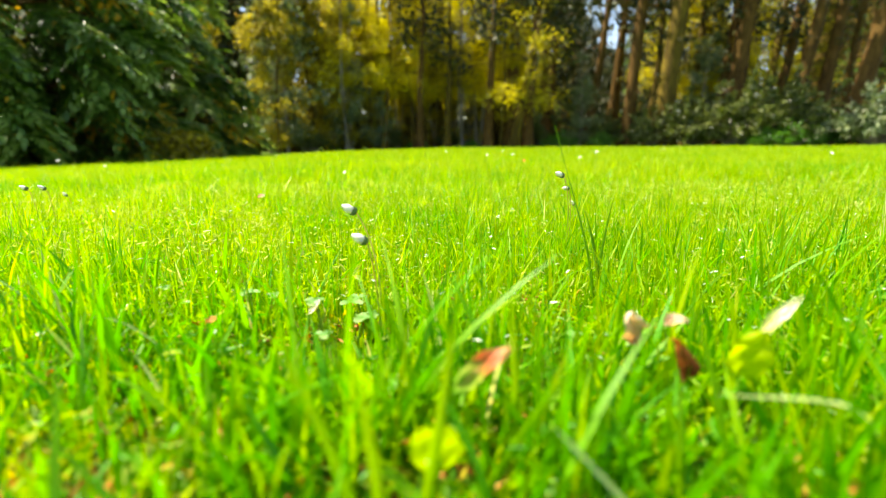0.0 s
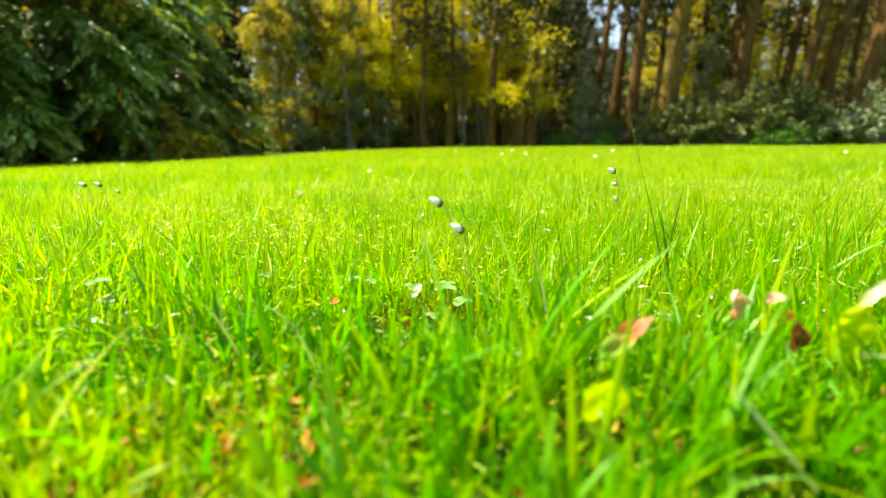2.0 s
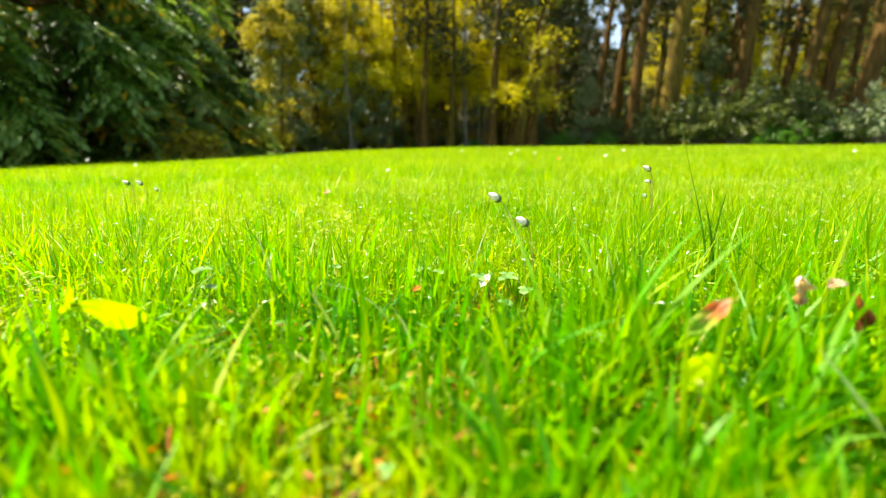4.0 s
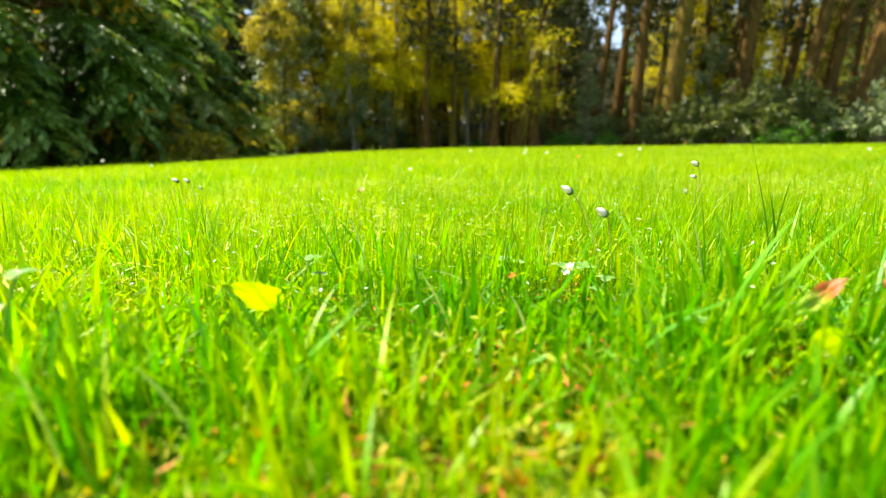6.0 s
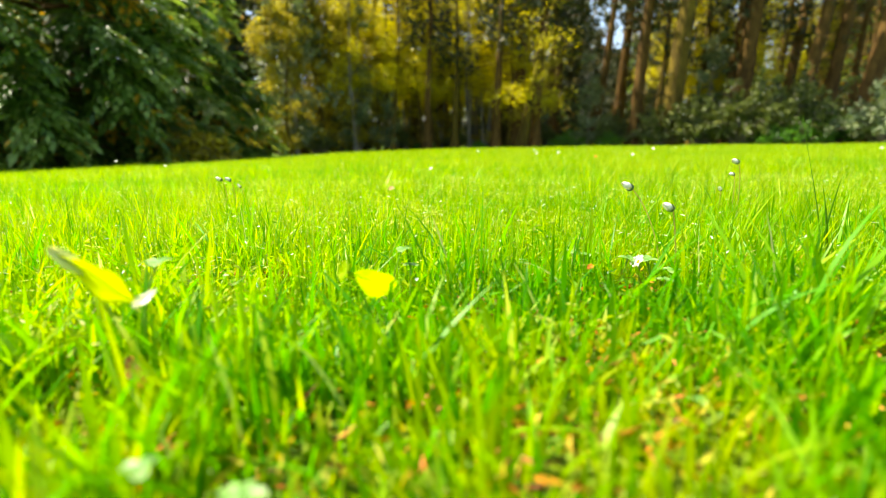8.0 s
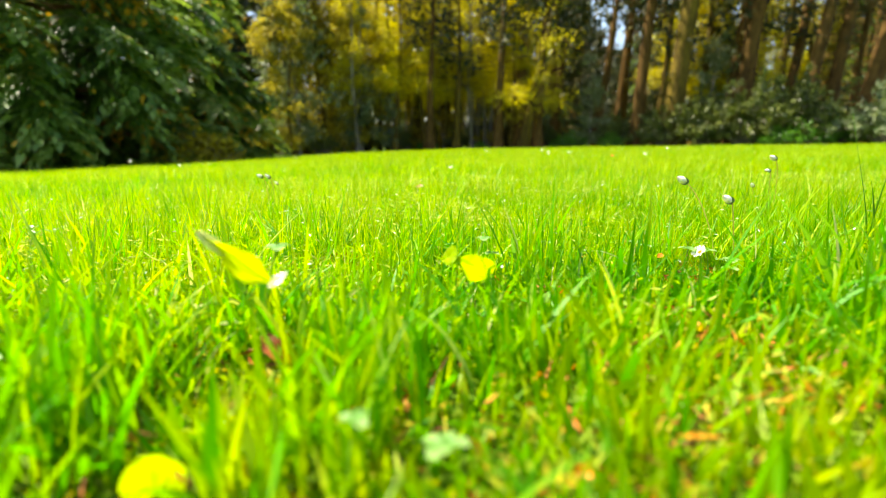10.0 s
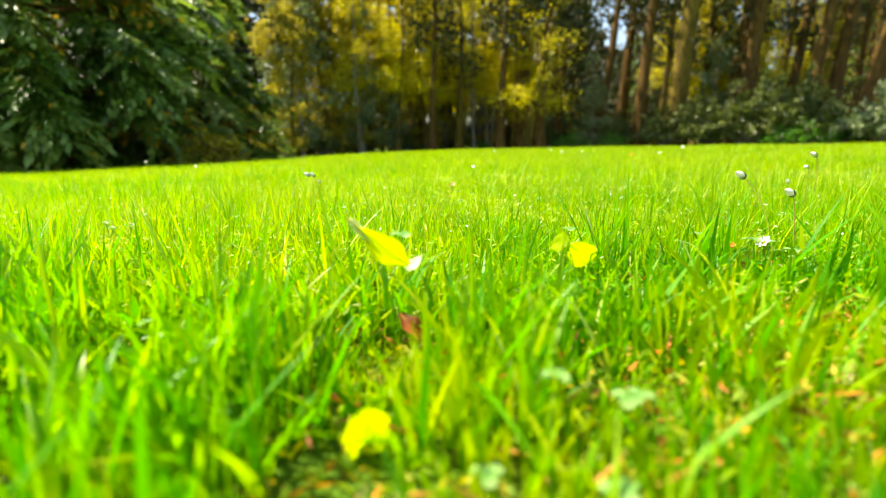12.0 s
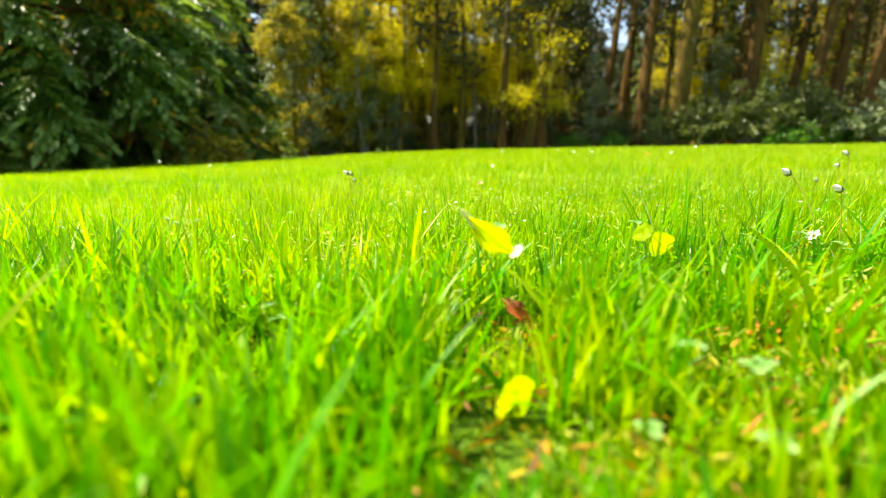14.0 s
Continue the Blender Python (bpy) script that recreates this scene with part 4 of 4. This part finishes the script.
def clover(foot, height, size, turn, label="grey-green clover leaf with a waxy sheen", tilt=0.25, group="clover leaves"):
    """Three heart-shaped leaflets on a thin stalk."""
    root = thing("clover", foot)
    top = np.array([0.15 * height * math.cos(turn), 0.15 * height * math.sin(turn), height])
    v, f, t = tube(curve_of([(0, 0, 0), (0, 0, height * 0.55), tuple(top)], 7), 0.0006, 5)
    link_part("leaf_stalk", quick_mesh("leaf_stalk", v, f, t * 0), STEM, root)
    for k in range(3):
        a = turn + k * 2.094
        d = np.array([math.cos(a), math.sin(a), tilt])
        s = np.linspace(0, 1, 8)
        ln = top + d * (size * 0.5 * s)[:, None] - np.array([0, 0, 0.12 * size]) * (s ** 2)[:, None]
        v, f, s2 = sheet(ln, size * 0.46, (0, 0, 1), np.clip(np.sin(np.pi * (0.08 + 0.78 * s)) ** 0.8, 0.1, 1), 0.3, 5)
        link_part("leaflet", quick_mesh("leaflet", v, f, np.clip(0.35 + 0.5 * s2 + 0.1 * k, 0, 1)), CLOVER, root)
    return tagged(root, label, "clover", group)


def g(x, y):
    return float(ground_z(x, y))


# the pair of closed daisies and others like them
daisy_bud((-0.0425, 0.300, g(-0.0425, 0.300)), (-0.0475, 0.315, 0.026), (-0.0666, 0.3276, 0.0612), (-0.80, -0.1, 0.45), 0.0094, "closed white daisy on a long reddish bent stem", 0.3)
daisy_bud((-0.0405, 0.280, g(-0.0405, 0.280)), (-0.0430, 0.2825, 0.018), (-0.0516, 0.2820, 0.0490), (-0.80, -0.15, 0.45), 0.0088, "closed white daisy, shorter, beside its taller twin", 0.3)
daisy_bud((0.1347, 0.4912, g(0.1347, 0.4912)), (0.1341, 0.4892, 0.0408), (0.1227, 0.4852, 0.0755), (-0.8, -0.2, 0.3), 0.0088, "closed white daisy standing above the grass", 0.3)
daisy_bud((0.1451, 0.5184, g(0.1451, 0.5184)), (0.1447, 0.5164, 0.0304), (0.1371, 0.5124, 0.0587), (-0.9, -0.1, 0.1), 0.0066, "narrow closed white daisy below a taller one", 0.1)
daisy_bud((0.1675, 0.584, g(0.1675, 0.584)), (0.1673, 0.582, 0.015), (0.1635, 0.578, 0.0338), (-0.6, -0.3, 0.6), 0.0069, "small closed pale daisy low in the grass", 0.1)
daisy_bud((-0.5592, 0.6288, g(-0.5592, 0.6288)), (-0.5595, 0.6268, 0.024), (-0.5662, 0.6228, 0.0484), (-0.7, -0.2, 0.4), 0.0084, "closed daisy of a pair with dark bracts", 0.3)
daisy_bud((-0.5592, 0.656, g(-0.5592, 0.656)), (-0.5595, 0.654, 0.0225), (-0.5652, 0.65, 0.046), (-0.6, -0.4, 0.5), 0.0084, "closed daisy of a pair, its pink tips showing", 0.6)
daisy_bud((-0.562, 0.6943, g(-0.562, 0.6943)), (-0.5622, 0.6923, 0.014), (-0.566, 0.6883, 0.0323), (-0.5, -0.3, 0.7), 0.0063, "small closed daisy low in the grass", 0.3)
open_daisy((-0.0760, 0.269, g(-0.076, 0.269)), (-0.0778, 0.2672, 0.0086), (-0.75, -0.15, 0.65), 0.0118, "open white daisy with pink-tipped petals close to the soil", pink=0.75)
for x, y, z, s in [(0.5342, 1.6349, 0.0759, 0.016), (0.5313, 1.81, 0.0518, 0.018), (0.195, 2.0626, 0.0543, 0.018), (0.3314, 2.2168, 0.0532, 0.018), (-1.8948, 2.2982, 0.0216, 0.022), (1.2927, 1.56, 0.0736, 0.016), (0.0229, 3.3669, 0.0455, 0.022), (-0.2647, 1.2489, 0.0296, 0.014), (-1.56, 2.15, 0.004, 0.02), (0.42, 3.3, 0.050, 0.022)]:
    open_daisy((x + 0.004, y + 0.004, g(x, y)), (x, y, z), (-0.1, -0.5, 0.8), s * 0.75, "open white daisy out on the lawn", "far daisies", 14, 0.1)


def scrap(x, y, z, size, mat, label, seed=0, turn=0.5):
    """A small curled scrap of dead leaf lying on the blades."""
    d = np.array([math.cos(turn), math.sin(turn), 0.3]) * size
    return broad_leaf("leaf_scrap", (x, y, z - size * 0.3), [(x - d[0] / 2, y - d[1] / 2, z - d[2] / 2), (x, y, z + size * 0.08), (x + d[0] / 2, y + d[1] / 2, z + d[2] / 2)], size * 0.7, (0, -0.6, 0.8), mat, label, "leaf scrap", ROUND, (0, 1), 0.4, 0.08, seed)


scrap(0.2365, 1.3558, 0.0565, 0.012, ORANGE, "red-orange leaf scrap caught on grass tips", 1)
scrap(-0.4126, 1.3729, 0.0253, 0.012, YELLOW_LEAF, "small yellow leaf scrap in the lawn", 2)
scrap(-0.3315, 0.837, 0.012, 0.013, PEACH_LEAF, "pale orange leaf scrap low in the grass", 3)
scrap(-0.1257, 0.2338, 0.0139, 0.0055, ORANGE, "tiny orange leaf scrap between blades", 4)
scrap(0.1245, 0.120, 0.006, 0.0055, ORANGE, "tiny orange leaf scrap near the soil", 5)
for k, (x, y) in enumerate([(-0.235, 0.045), (-0.16, 0.075), (-0.20, 0.02), (0.00, 0.07), (-0.095, 0.105), (-0.30, 0.09), (-0.05, 0.06), (-0.262, -0.012), (-0.14, 0.035), (-0.46, 0.06), (0.07, 0.09), (-0.19, 0.11)]):
    scrap(x, y, g(x, y) + 0.006 + 0.0008 * (k % 5), 0.008 + 0.0012 * (k % 4), (ORANGE, BROWN_LEAF, THATCH)[k % 3], ("orange", "rust-brown", "tan")[k % 3] + " dead leaf scrap among grass roots", 10 + k, k * 1.3)

# yellow leaves standing in the grass
FAN = np.clip(np.sin(np.pi * S12 ** 1.9) ** 0.55, 0.05, 1)
TEAR = np.clip(np.sin(np.pi * np.clip(S12, 0, 0.97) ** 1.7) ** 0.9, 0.05, 1)
broad_leaf("yellow_leaf", (-0.262, 0.166, g(-0.262, 0.166)), [(-0.2765, 0.1510, 0.0345), (-0.2665, 0.1600, 0.0280), (-0.2562, 0.1690, 0.0180)], 0.0175, (0.36, -0.80, -0.47), YELLOW_LEAF, "bright yellow leaf standing among grass blades", "leaf", FAN, (0.02, 0.25), 0.15, 0.03, 1, 0.05)
broad_leaf("yellow_leaf", (-0.276, 0.166, g(-0.276, 0.166)), [(-0.2760, 0.1470, 0.0365), (-0.2790, 0.1540, 0.0345), (-0.2840, 0.1620, 0.0310)], 0.0115, (-0.75, -0.50, 0.40), YELLOW_LEAF, "small lime leaf beside a larger yellow one", "leaf", OVAL, (0.15, 0.4), 0.2, 0.03, 2)
broad_leaf("yellow_leaf", (-0.368, 0.128, g(-0.368, 0.128)), [(-0.3955, 0.1180, 0.0535), (-0.3830, 0.1205, 0.0425), (-0.3670, 0.1205, 0.0305)], 0.0165, (-0.30, -0.80, 0.10), YELLOW_LEAF, "bright yellow pointed leaf with brown specks, held upright", "leaf", TEAR, (0.7, 1.0), 0.15, 0.03, 3, 0.05)
broad_leaf("pale_leaf", (-0.372, 0.131, g(-0.372, 0.131)), [(-0.3975, 0.1165, 0.0565), (-0.3915, 0.1190, 0.0490), (-0.3850, 0.1215, 0.0420)], 0.0070, (0.60, -0.50, 0.60), PALE_LEAF, "pale folded leaf half beside a yellow one", "leaf", OVAL, (0.75, 0.15), 0.2, 0.03, 14)
broad_leaf("pale_leaf", (-0.363, 0.131, g(-0.363, 0.131)), [(-0.3680, 0.1210, 0.0270), (-0.3650, 0.1240, 0.0295), (-0.3605, 0.1280, 0.0335)], 0.0066, (-0.1, -0.65, 0.75), CREAM_LEAF, "small whitish leaf beside a yellow one", "leaf", OVAL, (0.6, 1), 0.3, 0.03, 4)
broad_leaf("yellow_leaf", (-0.3780, 0.042, g(-0.378, 0.042)), [(-0.3785, 0.0400, -0.0250), (-0.3776, 0.0375, -0.0130), (-0.3765, 0.0345, -0.0005)], 0.0185, (0.45, -0.86, -0.15), YELLOW_LEAF, "rounded lime-yellow leaf near the soil", "leaf", np.clip(np.sin(np.pi * (0.1 + 0.88 * S12 ** 1.4)) ** 0.5, 0.05, 1), (0.25, 0.45), 0.12, 0.02, 5, 0.03)
broad_leaf("yellow_leaf", (-0.001, 0.133, g(-0.001, 0.133)), [(-0.0010, 0.132, 0.0015), (-0.0020, 0.131, 0.0120), (-0.0015, 0.129, 0.0215)], 0.0180, (0.1, -0.9, 0.4), YELLOW_LEAF, "lime-yellow crinkled leaf low in the grass", "leaf", ROUND, (0.1, 0.45), 0.15, 0.04, 6, 0.04)
broad_leaf("yellow_leaf", (0.127, 0.175, g(0.127, 0.175)), [(0.124, 0.176, 0.012), (0.1275, 0.175, 0.023), (0.132, 0.174, 0.0335)], 0.0165, (-0.1, -0.9, 0.4), YELLOW_LEAF, "lime crinkled leaf under a cream one", "leaf", OVAL, (0.3, 0.6), 0.2, 0.07, 7)

# other leaves
broad_leaf("red_leaf", (0.003, 0.160, g(0.003, 0.160)), [(0.0040, 0.156, 0.0155), (0.0140, 0.155, 0.0270), (0.0252, 0.155, 0.0350)], 0.0090, (-0.35, -0.7, 0.6), RED_LEAF, "leaf turning from green to pinkish red", "leaf", OVAL, (0.0, 1.0), 0.4, 0.06, 8, 0.12)
broad_leaf("peach_leaf", (0.089, 0.199, g(0.089, 0.199)), [(0.0885, 0.198, 0.0165), (0.0865, 0.198, 0.0260), (0.0865, 0.196, 0.0330)], 0.0115, (0.1, -0.85, 0.5), PEACH_LEAF, "curled peach-coloured dead leaf on its edge", "leaf", ROUND, (0.1, 1.0), 0.6, 0.10, 9, 0.16)
broad_leaf("peach_leaf", (0.108, 0.197, g(0.108, 0.197)), [(0.101, 0.196, 0.027), (0.106, 0.196, 0.0295), (0.112, 0.196, 0.0285)], 0.006, (0.1, -0.5, 0.8), PEACH_LEAF, "small pinkish dead leaf above a brown one", "leaf", OVAL, (0.4, 0.9), 0.4, 0.08, 10, 0.14)
broad_leaf("brown_leaf", (0.0965, 0.172, g(0.0965, 0.172)), [(0.0985, 0.171, 0.0120), (0.0960, 0.170, 0.0230), (0.0910, 0.170, 0.0325)], 0.0085, (0.3, -0.9, 0.2), BROWN_LEAF, "rust-brown curled leaf standing in the grass", "leaf", LANCE, (0.1, 0.9), 0.7, 0.08, 11, 0.14)
broad_leaf("brown_leaf", (-0.364, 0.118, g(-0.364, 0.118)), [(-0.3725, 0.1210, 0.0030), (-0.3640, 0.1150, -0.0040), (-0.3545, 0.1090, -0.0120)], 0.0090, (0.3, -0.8, 0.5), BROWN_LEAF, "rolled dark brown leaf with orange end", "leaf", LANCE, (0.25, 1.0), 0.7, 0.06, 12, 0.16)
broad_leaf("cream_leaf", (0.138, 0.189, g(0.138, 0.189)), [(0.1385, 0.187, 0.0240), (0.1460, 0.187, 0.0350), (0.1550, 0.187, 0.0440)], 0.0056, (-0.5, -0.55, 0.65), CREAM_LEAF, "cream-white narrow leaf with lime base", "leaf", LANCE, (0.0, 0.8), 0.5, 0.08, 13, 0.16)

# clover and other small grey-green leaves
for x, y, h, s, a in [(-0.2620, 0.2200, 0.050, 0.016, 0.4), (-0.2500, 0.2150, 0.040, 0.013, 1.5), (-0.3785, 0.1420, 0.063, 0.019, 0.9), (-0.2890, 0.0300, 0.028, 0.020, 0.2), (-0.3120, 0.0270, 0.037, 0.017, 1.1), (-0.2790, 0.0270, 0.029, 0.018, 2.0), (-0.3330, 0.0050, 0.018, 0.018, 2.6), (-0.3010, -0.0050, 0.020, 0.020, 0.7), (-0.5120, 0.1180, 0.024, 0.014, 0.3), (-0.5000, 0.1080, 0.019, 0.014, 1.9), (-0.0860, 0.2740, 0.030, 0.019, 0.6), (-0.0600, 0.2850, 0.026, 0.020, 1.7), (-0.0530, 0.2700, 0.022, 0.020, 0.1), (-0.0560, 0.2960, 0.026, 0.019, 2.5), (-0.0480, 0.2880, 0.018, 0.013, 1.1), (-0.1220, 0.2780, 0.034, 0.016, 2.2), (-0.1150, 0.2860, 0.030, 0.014, 0.9), (0.1620, 0.1750, 0.022, 0.014, 0.4), (-0.0700, 0.2400, 0.022, 0.015, 0.8), (-0.0200, 0.1880, 0.020, 0.014, 2.1), (0.0350, 0.1250, 0.018, 0.013, 1.5), (-0.1300, 0.0850, 0.018, 0.012, 0.6), (-0.1950, 0.3000, 0.030, 0.014, 1.2), (0.0700, 0.2400, 0.026, 0.014, 0.2)]:
    clover((x, y, g(x, y)), h, s * (0.6 if y < 0.1 else 0.8), a)

for x, y, h, a in [(-0.705, 0.362, 0.036, 0.5), (-0.684, 0.364, 0.037, 1.6), (-0.728, 0.395, 0.036, 2.4)]:
    clover((x, y, g(x, y)), h, 0.013, a, "pale grey-green clover leaf with upturned leaflets", 0.9)

# single blades and stalks that stand out
single_blade([(0.1150, 0.331, -0.020), (0.1080, 0.331, 0.025), (0.0960, 0.331, 0.065), (0.0780, 0.331, 0.1200)], 0.0042, WIDE_BLADE, "tall green grass blade rising above the lawn", 0.15, (0.3, -1, 0.2), profile=np.clip(1.1 - 1.15 * S12, 0.16, 1))
single_blade([(0.1190, 0.328, -0.020), (0.1130, 0.328, 0.022), (0.1010, 0.326, 0.062)], 0.0055, WIDE_BLADE, "broad dark green blade beside a taller one", 0.15)
single_blade([(0.1160, 0.335, -0.020), (0.1190, 0.335, 0.030), (0.1250, 0.335, 0.070)], 0.0040, WIDE_BLADE, "broad green grass blade in a dark tuft", 0.2)
single_blade([(0.0700, 0.115, -0.0145), (0.0478, 0.115, 0.0115), (0.0310, 0.115, 0.0300)], 0.0030, STRAW, "pale dry grass stalk leaning over", 0.75)
single_blade([(-0.3140, 0.060, -0.020), (-0.3200, 0.060, -0.001), (-0.3305, 0.060, 0.0235)], 0.0034, STRAW, "pale bluish-green cut grass blade", 0.3)
single_blade([(-0.3040, 0.080, -0.020), (-0.3080, 0.080, 0.010), (-0.3130, 0.078, 0.0350)], 0.0026, STRAW, "pale green upright grass blade", 0.25)
single_blade([(-0.1300, 0.221, -0.0180), (-0.1550, 0.221, 0.0120), (-0.1810, 0.221, 0.0215)], 0.0014, STRAW, "thin pale dry stalk arching over", 0.8)
single_blade([(-0.1640, 0.200, -0.0200), (-0.1740, 0.200, 0.0080), (-0.1852, 0.198, 0.0270)], 0.0030, STRAW, "pale grey-green bent blade", 0.35)
single_blade([(-0.1560, 0.180, -0.0200), (-0.1500, 0.180, -0.0020), (-0.1420, 0.180, 0.0090)], 0.0040, WIDE_BLADE, "short lime grass blade leaning", 0.95)
single_blade([(0.1480, 0.134, -0.0180), (0.1400, 0.132, 0.0180), (0.1180, 0.131, 0.0285), (0.0855, 0.130, 0.0310)], 0.0032, STRAW, "pale green blade bent flat across others", 0.5, (0, -0.4, 1))
single_blade([(-0.1870, 0.222, -0.0200), (-0.1880, 0.222, 0.0020), (-0.1860, 0.222, 0.0220)], 0.0030, STRAW, "pale straw blade standing upright", 0.6)
single_blade([(-0.1220, 0.184, -0.0200), (-0.1270, 0.184, 0.0040), (-0.1350, 0.184, 0.0190)], 0.0026, STRAW, "pale dry grass blade leaning", 0.7)
single_blade([(0.0270, 0.148, -0.0200), (0.0255, 0.148, 0.0220), (0.0225, 0.146, 0.0640)], 0.0046, WIDE_BLADE, "broad lime-green blade lit through", 0.85)
single_blade([(0.0350, 0.150, -0.0200), (0.0340, 0.150, 0.0200), (0.0330, 0.150, 0.0560)], 0.0044, WIDE_BLADE, "broad green blade standing upright", 0.6)
single_blade([(-0.0200, 0.112, -0.0200), (-0.0300, 0.112, 0.0200), (-0.0440, 0.110, 0.0600)], 0.0046, WIDE_BLADE, "broad lime-green blade leaning over", 0.75)
single_blade([(-0.0160, 0.112, -0.0200), (-0.0190, 0.112, 0.0150), (-0.0226, 0.110, 0.0480)], 0.0056, WIDE_BLADE, "broad yellow-green blade lit through", 0.95)
single_blade([(0.0100, 0.134, -0.0200), (0.0260, 0.132, 0.0160), (0.0490, 0.130, 0.0520)], 0.0050, WIDE_BLADE, "broad green blade leaning over", 0.5)
single_blade([(0.1040, 0.142, -0.0200), (0.0930, 0.141, 0.0240), (0.0780, 0.140, 0.0610)], 0.0052, WIDE_BLADE, "broad mid-green grass blade leaning", 0.35)
single_blade([(-0.0080, 0.122, -0.0200), (-0.0020, 0.122, 0.0200), (0.0040, 0.123, 0.0640)], 0.0062, WIDE_BLADE, "tall broad lime blade lit through", 0.95)
single_blade([(-0.1700, 0.140, -0.0200), (-0.1660, 0.141, 0.0120), (-0.1580, 0.142, 0.0420)], 0.0044, WIDE_BLADE, "broad lime blade in thin turf", 0.9)
single_blade([(-0.3340, 0.126, -0.0220), (-0.3330, 0.126, 0.0120), (-0.3350, 0.125, 0.0480)], 0.0048, WIDE_BLADE, "broad lime blade beside a yellow leaf", 0.9)
single_blade([(-0.4080, 0.070, -0.0220), (-0.4110, 0.070, 0.0040), (-0.4150, 0.069, 0.0320)], 0.0050, WIDE_BLADE, "broad mid-green blade standing upright", 0.7)
single_blade([(-0.4250, 0.060, -0.0220), (-0.4400, 0.058, -0.0020), (-0.4620, 0.055, 0.0120)], 0.0048, WIDE_BLADE, "broad lime blade leaning far over", 0.9)
single_blade([(0.0190, 0.200, -0.0200), (0.0220, 0.200, 0.0210), (0.0272, 0.200, 0.0545)], 0.0040, WIDE_BLADE, "broad lime blade standing upright", 0.95)
single_blade([(0.0050, 0.204, -0.0200), (0.0010, 0.204, 0.0210), (-0.0060, 0.203, 0.0480)], 0.0036, WIDE_BLADE, "lime blade standing upright", 0.8)
single_blade([(-0.5240, 0.082, -0.0200), (-0.5250, 0.081, 0.0350), (-0.5226, 0.080, 0.0740)], 0.0034, WIDE_BLADE, "tall yellow-green blade standing up", 0.95)
single_blade([(-0.4900, 0.052, -0.0200), (-0.5060, 0.051, 0.0060), (-0.5400, 0.050, 0.0530)], 0.0052, WIDE_BLADE, "broad lime blade slanting across", 0.8)
single_blade([(-0.5250, 0.030, -0.0220), (-0.5450, 0.030, -0.0060), (-0.5700, 0.030, 0.0050)], 0.0050, WIDE_BLADE, "broad blue-green blade bent low", 0.15)
single_blade([(-0.5600, 0.122, -0.0220), (-0.5200, 0.121, -0.0060), (-0.4795, 0.120, 0.0125)], 0.0032, WIDE_BLADE, "yellow-green blade slanting up", 0.95)
single_blade([(-0.3110, 0.102, -0.0200), (-0.3100, 0.101, 0.0200), (-0.3080, 0.100, 0.0575)], 0.0042, WIDE_BLADE, "broad green blade standing upright", 0.4)
single_blade([(-0.2680, 0.102, -0.0200), (-0.2770, 0.101, 0.0020), (-0.2900, 0.100, 0.0205)], 0.0032, STRAW, "pale green grass blade leaning", 0.2)


# pale scraps added as sun glints, their brightness put into the colour
def build_glints():
    rng = np.random.default_rng(28)
    x, y = strip(rng, 0.20, 1.1, 700)
    n = len(x)
    a = rng.uniform(0, 6.28, n)
    along = np.stack([np.cos(a), np.sin(a), rng.normal(0.1, 0.3, n)], -1)
    centre = np.stack([x, y, ground_z(x, y) + rng.uniform(0.010, 0.040, n)], -1)
    v, f, t = leaves(rng, centre, along, rng.uniform(0.003, 0.009, n), rng.uniform(0.0009, 0.0020, n), rng.uniform(0.2, 1, n), 0.2, np.array([0, -0.3, 1.0]) + rng.normal(0, 0.3, (n, 3)))
    tagged(link_part("grass_glints", quick_mesh("grass_glints", v, f, t), GLINT), "pale scraps standing in for sun glints between blades", "clippings", kind="stuff")


build_glints()
